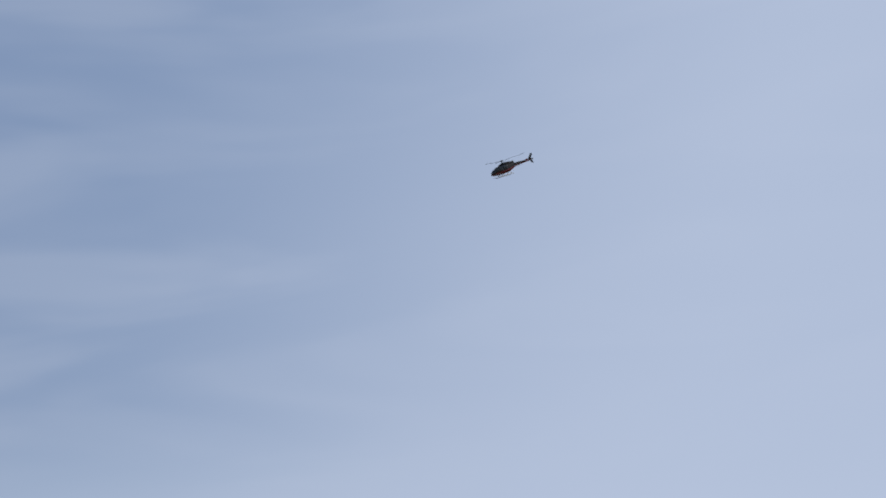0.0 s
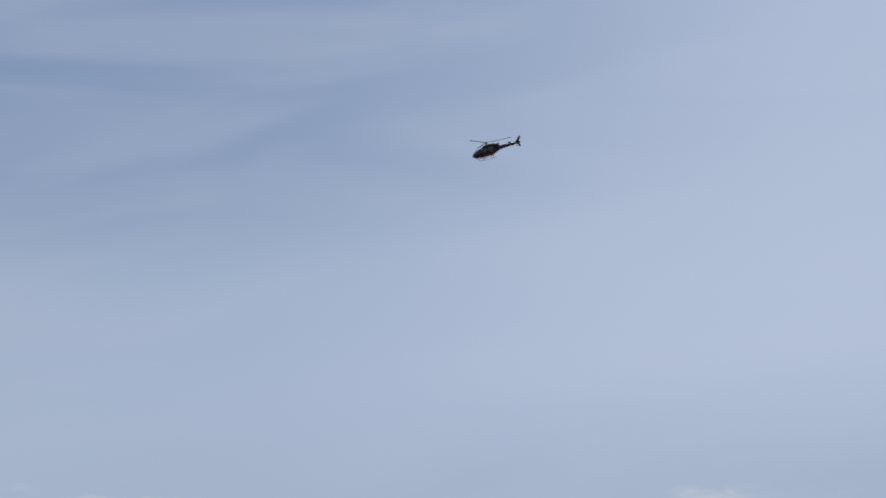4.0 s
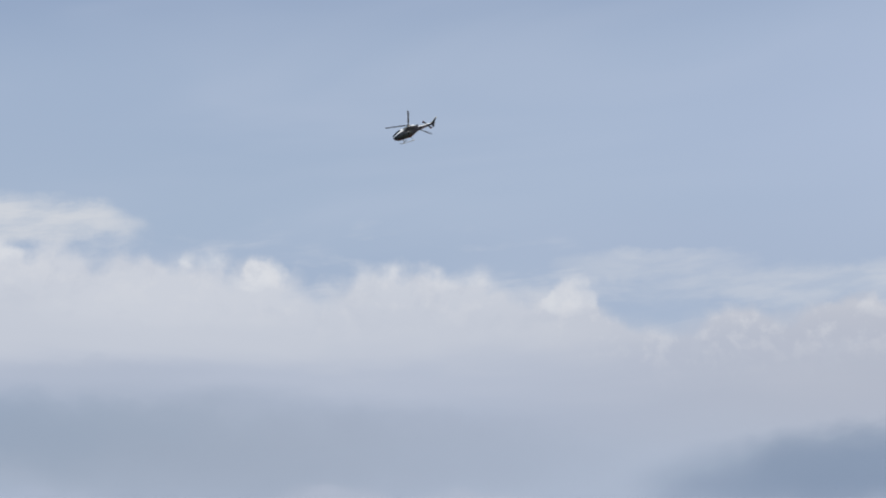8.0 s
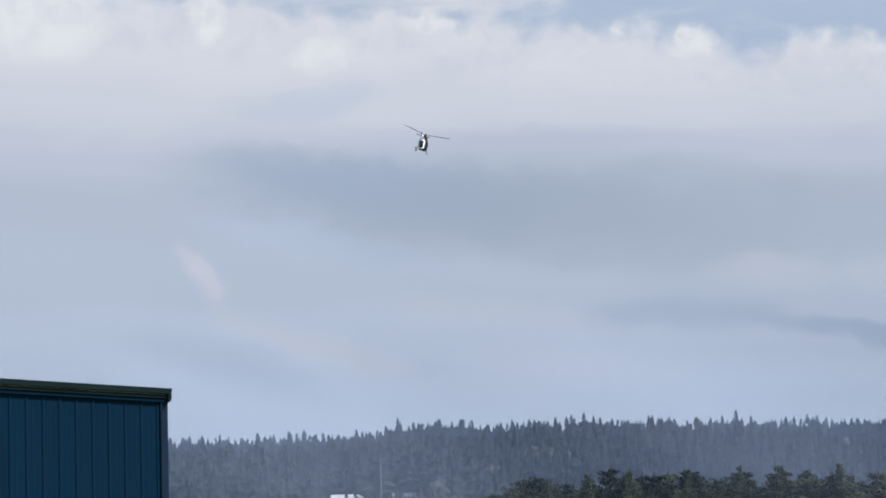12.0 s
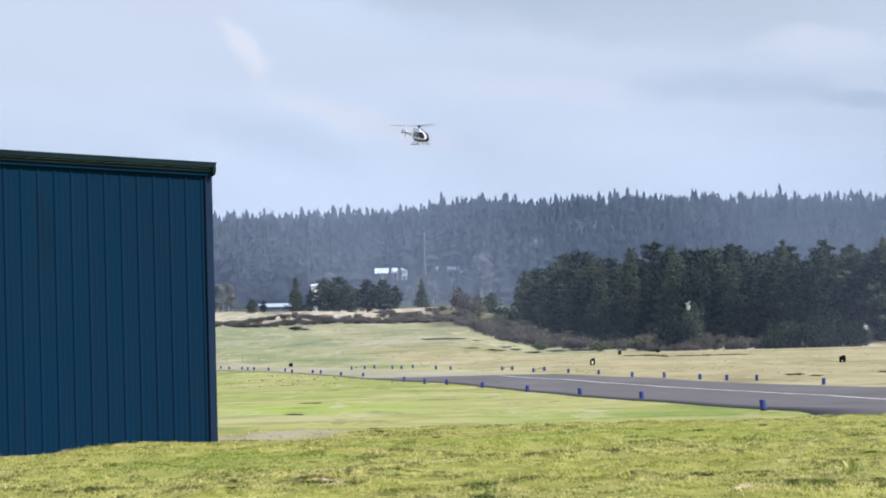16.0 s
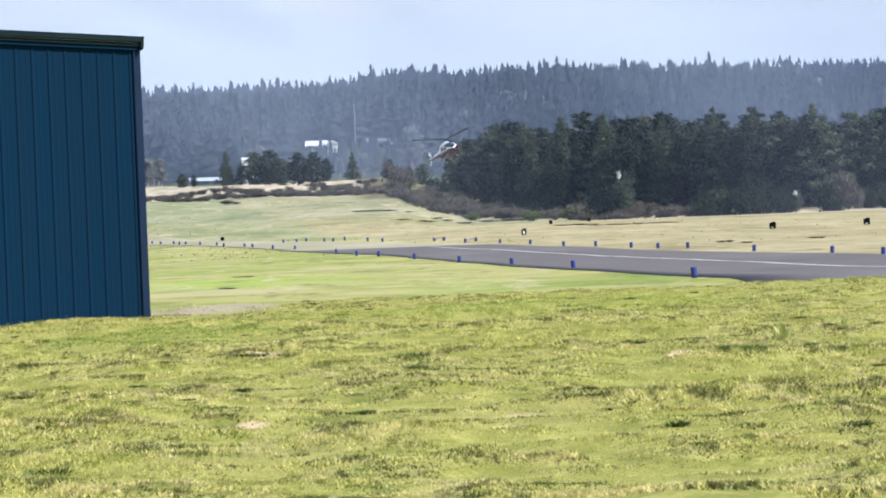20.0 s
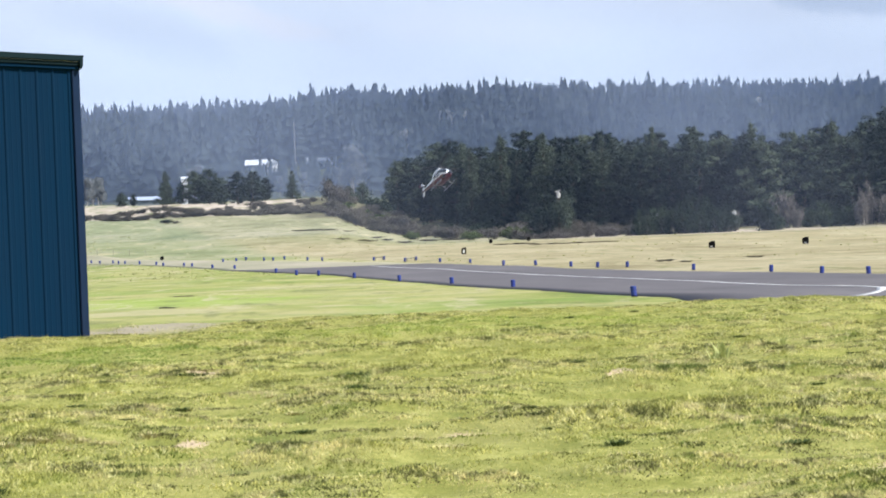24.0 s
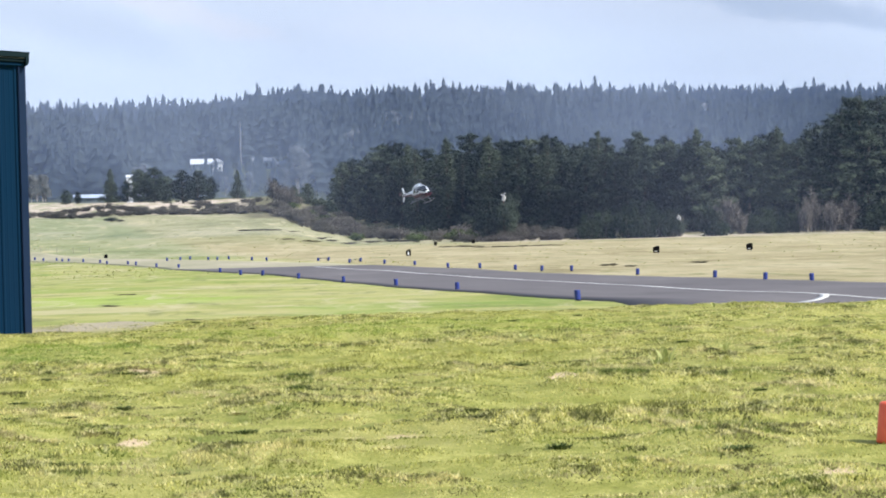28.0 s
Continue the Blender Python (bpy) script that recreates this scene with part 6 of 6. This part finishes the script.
        bm = slab([(-0.09, 0.2, 0.0), (-0.10, 0.75, 0.01), (-0.17, 0.95, 0.01), (-0.17, 5.35, 0.16), (0.18, 5.35, 0.16), (0.18, 0.95, 0.01), (0.10, 0.75, 0.01), (0.09, 0.2, 0.0)], 2, 0.045)
        bmesh.ops.transform(bm, matrix=q, verts=bm.verts)
        part("rotor_blade", bm, BLADE_PAINT, rotor, "long dark grey rotor blade")
    # tail rotor, on the boom's right side
    tail = part("tail_rotor", tube_bm([(-0.14, 0, 0), (0.10, 0, 0)], 0.06, 10), GREY_METAL, heli, "two-bladed tail rotor")
    tail.location = (0.30, -6.75, 0.06)
    for k in range(2):
        bm = slab([(0, -0.05, 0.06), (0, -0.09, 0.3), (0, -0.09, 0.93), (0, 0.09, 0.93), (0, 0.09, 0.3), (0, 0.05, 0.06)], 0, 0.025)
        bmesh.ops.transform(bm, matrix=Matrix.Rotation(k * math.pi, 4, "X"), verts=bm.verts)
        part("tail_blade", bm, DARK_METAL, tail)
    return heli, rotor, tail


helicopter, main_rotor, tail_rotor = build_helicopter()


# ---- a bee that flies past the lens ----
def build_bee():
    bee = thing("flying_bee", pose(0.6, -1.2, 1.5), "dark brown bee with pale wings, flying past", "insect")
    for nm, y, r, l in (("abdomen", -0.0035, 0.0024, 0.0048), ("thorax", 0.0014, 0.0022, 0.0026), ("head", 0.0043, 0.0015, 0.0014)):
        bm = bmesh.new()
        bmesh.ops.create_uvsphere(bm, u_segments=12, v_segments=8, radius=1.0)
        bmesh.ops.transform(bm, matrix=Matrix.LocRotScale((0, y, 0), None, (r, l, r)), verts=bm.verts)
        part(nm, bm, BEE_BROWN, bee, "", True)
    for sx in (-1, 1):
        part("wing", slab([(sx * 0.001, 0.002, 0.002), (sx * 0.006, 0.003, 0.006), (sx * 0.0085, 0.0005, 0.0085), (sx * 0.006, -0.0015, 0.006), (sx * 0.001, 0.0, 0.002)], 2, 0.00012), WING, bee, "pale clear wing")
        for y in (-0.001, 0.001, 0.0025):
            part("leg", tube_bm([(sx * 0.0012, y, -0.0015), (sx * 0.0030, y - 0.0006, -0.0028), (sx * 0.0034, y - 0.0016, -0.0048)], 0.00022, 5), BEE_BROWN, bee)
    return bee


flying_bee = build_bee()


# ---- what moves ----
def motions():
    FLIGHT = [
        (0.0, pose(261.34, 519.44, 230.76, -20.0, -12.0, 86.0)),
        (0.5, pose(259.84, 519.50, 222.66, -19.1, -12.0, 86.2)),
        (1.0, pose(258.71, 518.93, 215.39, -18.0, -12.0, 86.0)),
        (1.5, pose(256.81, 518.75, 207.84, -16.3, -11.3, 83.6)),
        (2.0, pose(252.99, 519.41, 200.39, -15.0, -12.0, 82.0)),
        (2.5, pose(245.31, 518.72, 193.01, -14.6, -15.0, 82.6)),
        (4.5, pose(192.73, 521.76, 167.83, -14.3, -29.8, 87.9)),
        (5.0, pose(176.81, 522.69, 161.28, -14.5, -33.0, 90.0)),
        (5.5, pose(161.95, 528.05, 155.88, -15.3, -34.4, 93.9)),
        (6.0, pose(146.76, 532.98, 150.41, -17.0, -35.0, 100.0)),
        (6.5, pose(131.07, 535.98, 144.81, -19.5, -36.6, 107.6)),
        (7.0, pose(115.11, 538.59, 138.83, -22.0, -38.0, 116.0)),
        (7.5, pose(99.60, 540.48, 133.21, -23.9, -38.4, 124.4)),
        (8.0, pose(84.47, 541.77, 127.63, -25.0, -38.0, 133.0)),
        (8.5, pose(70.32, 545.91, 122.65, -24.8, -36.8, 141.6)),
        (9.0, pose(57.27, 549.53, 117.47, -24.2, -35.0, 149.9)),
        (9.5, pose(44.50, 552.79, 112.09, -24.3, -32.9, 157.4)),
        (10.0, pose(33.41, 555.63, 106.55, -24.9, -30.4, 164.5)),
        (10.5, pose(23.39, 554.73, 100.29, -26.9, -27.9, 172.2)),
        (11.0, pose(15.04, 553.56, 93.89, -28.0, -25.0, 179.0)),
        (11.5, pose(7.74, 552.07, 87.82, -24.7, -20.7, 184.0)),
        (12.0, pose(1.95, 550.46, 81.53, -20.8, -17.0, 187.4)),
        (12.5, pose(-2.74, 545.29, 74.86, -18.9, -15.1, 189.9)),
        (14.5, pose(-10.78, 523.59, 51.71, -12.6, -9.8, 198.1)),
        (15.0, pose(-10.44, 518.03, 46.43, -10.9, -7.8, 200.0)),
        (15.5, pose(-9.45, 510.96, 40.95, -8.6, -3.2, 201.8)),
        (16.0, pose(-7.81, 503.85, 35.65, -6.2, 1.7, 202.8)),
        (16.5, pose(-5.81, 494.67, 30.52, -4.5, 3.7, 201.9)),
        (17.0, pose(-3.76, 485.42, 25.76, -2.7, 4.6, 201.0)),
        (17.5, pose(-1.54, 477.56, 21.68, 0.4, 4.8, 201.7)),
        (18.0, pose(0.53, 469.64, 18.12, 3.6, 4.5, 202.8)),
        (18.5, pose(2.54, 462.70, 14.96, 5.7, 4.3, 203.2)),
        (19.0, pose(4.45, 455.71, 12.27, 7.9, 3.6, 203.3)),
        (19.5, pose(6.14, 442.65, 10.02, 11.3, 0.6, 203.0)),
        (20.0, pose(7.61, 429.57, 8.49, 14.9, -1.5, 202.1)),
        (20.5, pose(9.05, 427.01, 7.82, 18.4, 1.1, 200.1)),
        (21.0, pose(10.13, 424.45, 7.29, 21.5, 4.7, 197.8)),
        (21.5, pose(11.35, 424.21, 7.13, 22.6, 5.7, 196.3)),
        (23.5, pose(14.59, 423.31, 6.92, 20.0, -3.5, 199.1)),
        (24.0, pose(15.39, 423.49, 6.89, 19.6, -3.9, 200.0)),
        (24.5, pose(16.47, 423.70, 6.90, 17.8, -1.2, 202.5)),
        (25.0, pose(17.31, 423.93, 6.69, 15.7, 0.8, 204.5)),
        (25.5, pose(17.96, 424.13, 6.40, 13.2, -1.6, 204.4)),
        (26.0, pose(18.75, 424.32, 6.23, 10.8, -3.4, 203.8)),
        (26.5, pose(19.40, 425.88, 5.88, 9.2, 1.8, 204.2)),
        (27.0, pose(19.93, 427.42, 5.54, 8.2, 6.5, 204.0)),
        (27.5, pose(20.44, 428.87, 5.32, 7.8, 3.8, 201.9)),
        (28.0, pose(20.85, 430.32, 4.85, 7.8, -1.1, 199.1)),
    ]
    walk(helicopter, FLIGHT)
    walk(flying_bee, [(0.0, pose(0.6000, -1.2000, 1.5000, 0, 0, -90)),
                      (17.6, pose(0.6000, -1.2000, 1.5000, 0, 0, -90)),
                      (17.9, pose(-0.5500, 1.2000, 1.6200, 0, 0, -90)),
                      (18.0, pose(-0.1315, 1.4500, 1.7407, 0, 0, -100)),
                      (18.1, pose(0.1838, 1.6000, 1.7993, 0, 0, -80)),
                      (18.2, pose(0.9500, 1.9000, 1.9500, 0, 0, -60)),
                      (18.4, pose(0.5500, 1.6000, 1.6200, 0, 0, 80)),
                      (18.5, pose(0.0497, 1.4500, 1.6389, 0, 0, 80)),
                      (18.6, pose(-0.4500, 1.3000, 1.5800, 0, 0, 60)),
                      (19.0, pose(-0.9000, -0.6000, 1.5000, 0, 0, 40)),
                      (28.0, pose(-0.9000, -0.6000, 1.5000, 0, 0, 40))])
    # the blades' standing at each knot, degrees; between knots they turn some six and a half times a second
    KNOTS = [(0.0, 95), (2.0, 76), (5.0, 2), (6.0, 21), (7.0, 71), (8.0, 9), (9.0, 103), (10.0, 100), (11.0, 66), (12.0, 6), (20.0, 105), (21.0, 50), (21.5, 21), (26.0, 20), (27.0, 71), (28.0, 106)]
    hub = main_rotor.location.copy()
    boom = tail_rotor.location.copy()
    rows, total = [], KNOTS[0][1]
    for (t0, a0), (t1, a1) in zip(KNOTS, KNOTS[1:]):
        n = frame(t1) - frame(t0)
        turns = round((78.0 * n - (a1 - total) % 120) / 120) * 120 + (a1 - total) % 120
        rows += [(t0 + i / FPS, total + turns * i / n) for i in range(n)]
        total += turns
    rows.append((28.0, total))
    walk(main_rotor, [(t, Matrix.Translation(hub) @ Matrix.Rotation(radians(-a), 4, "Z")) for t, a in rows])
    walk(tail_rotor, [(t, Matrix.Translation(boom) @ Matrix.Rotation(radians(a * 1.09), 4, "X")) for t, a in rows])


motions()
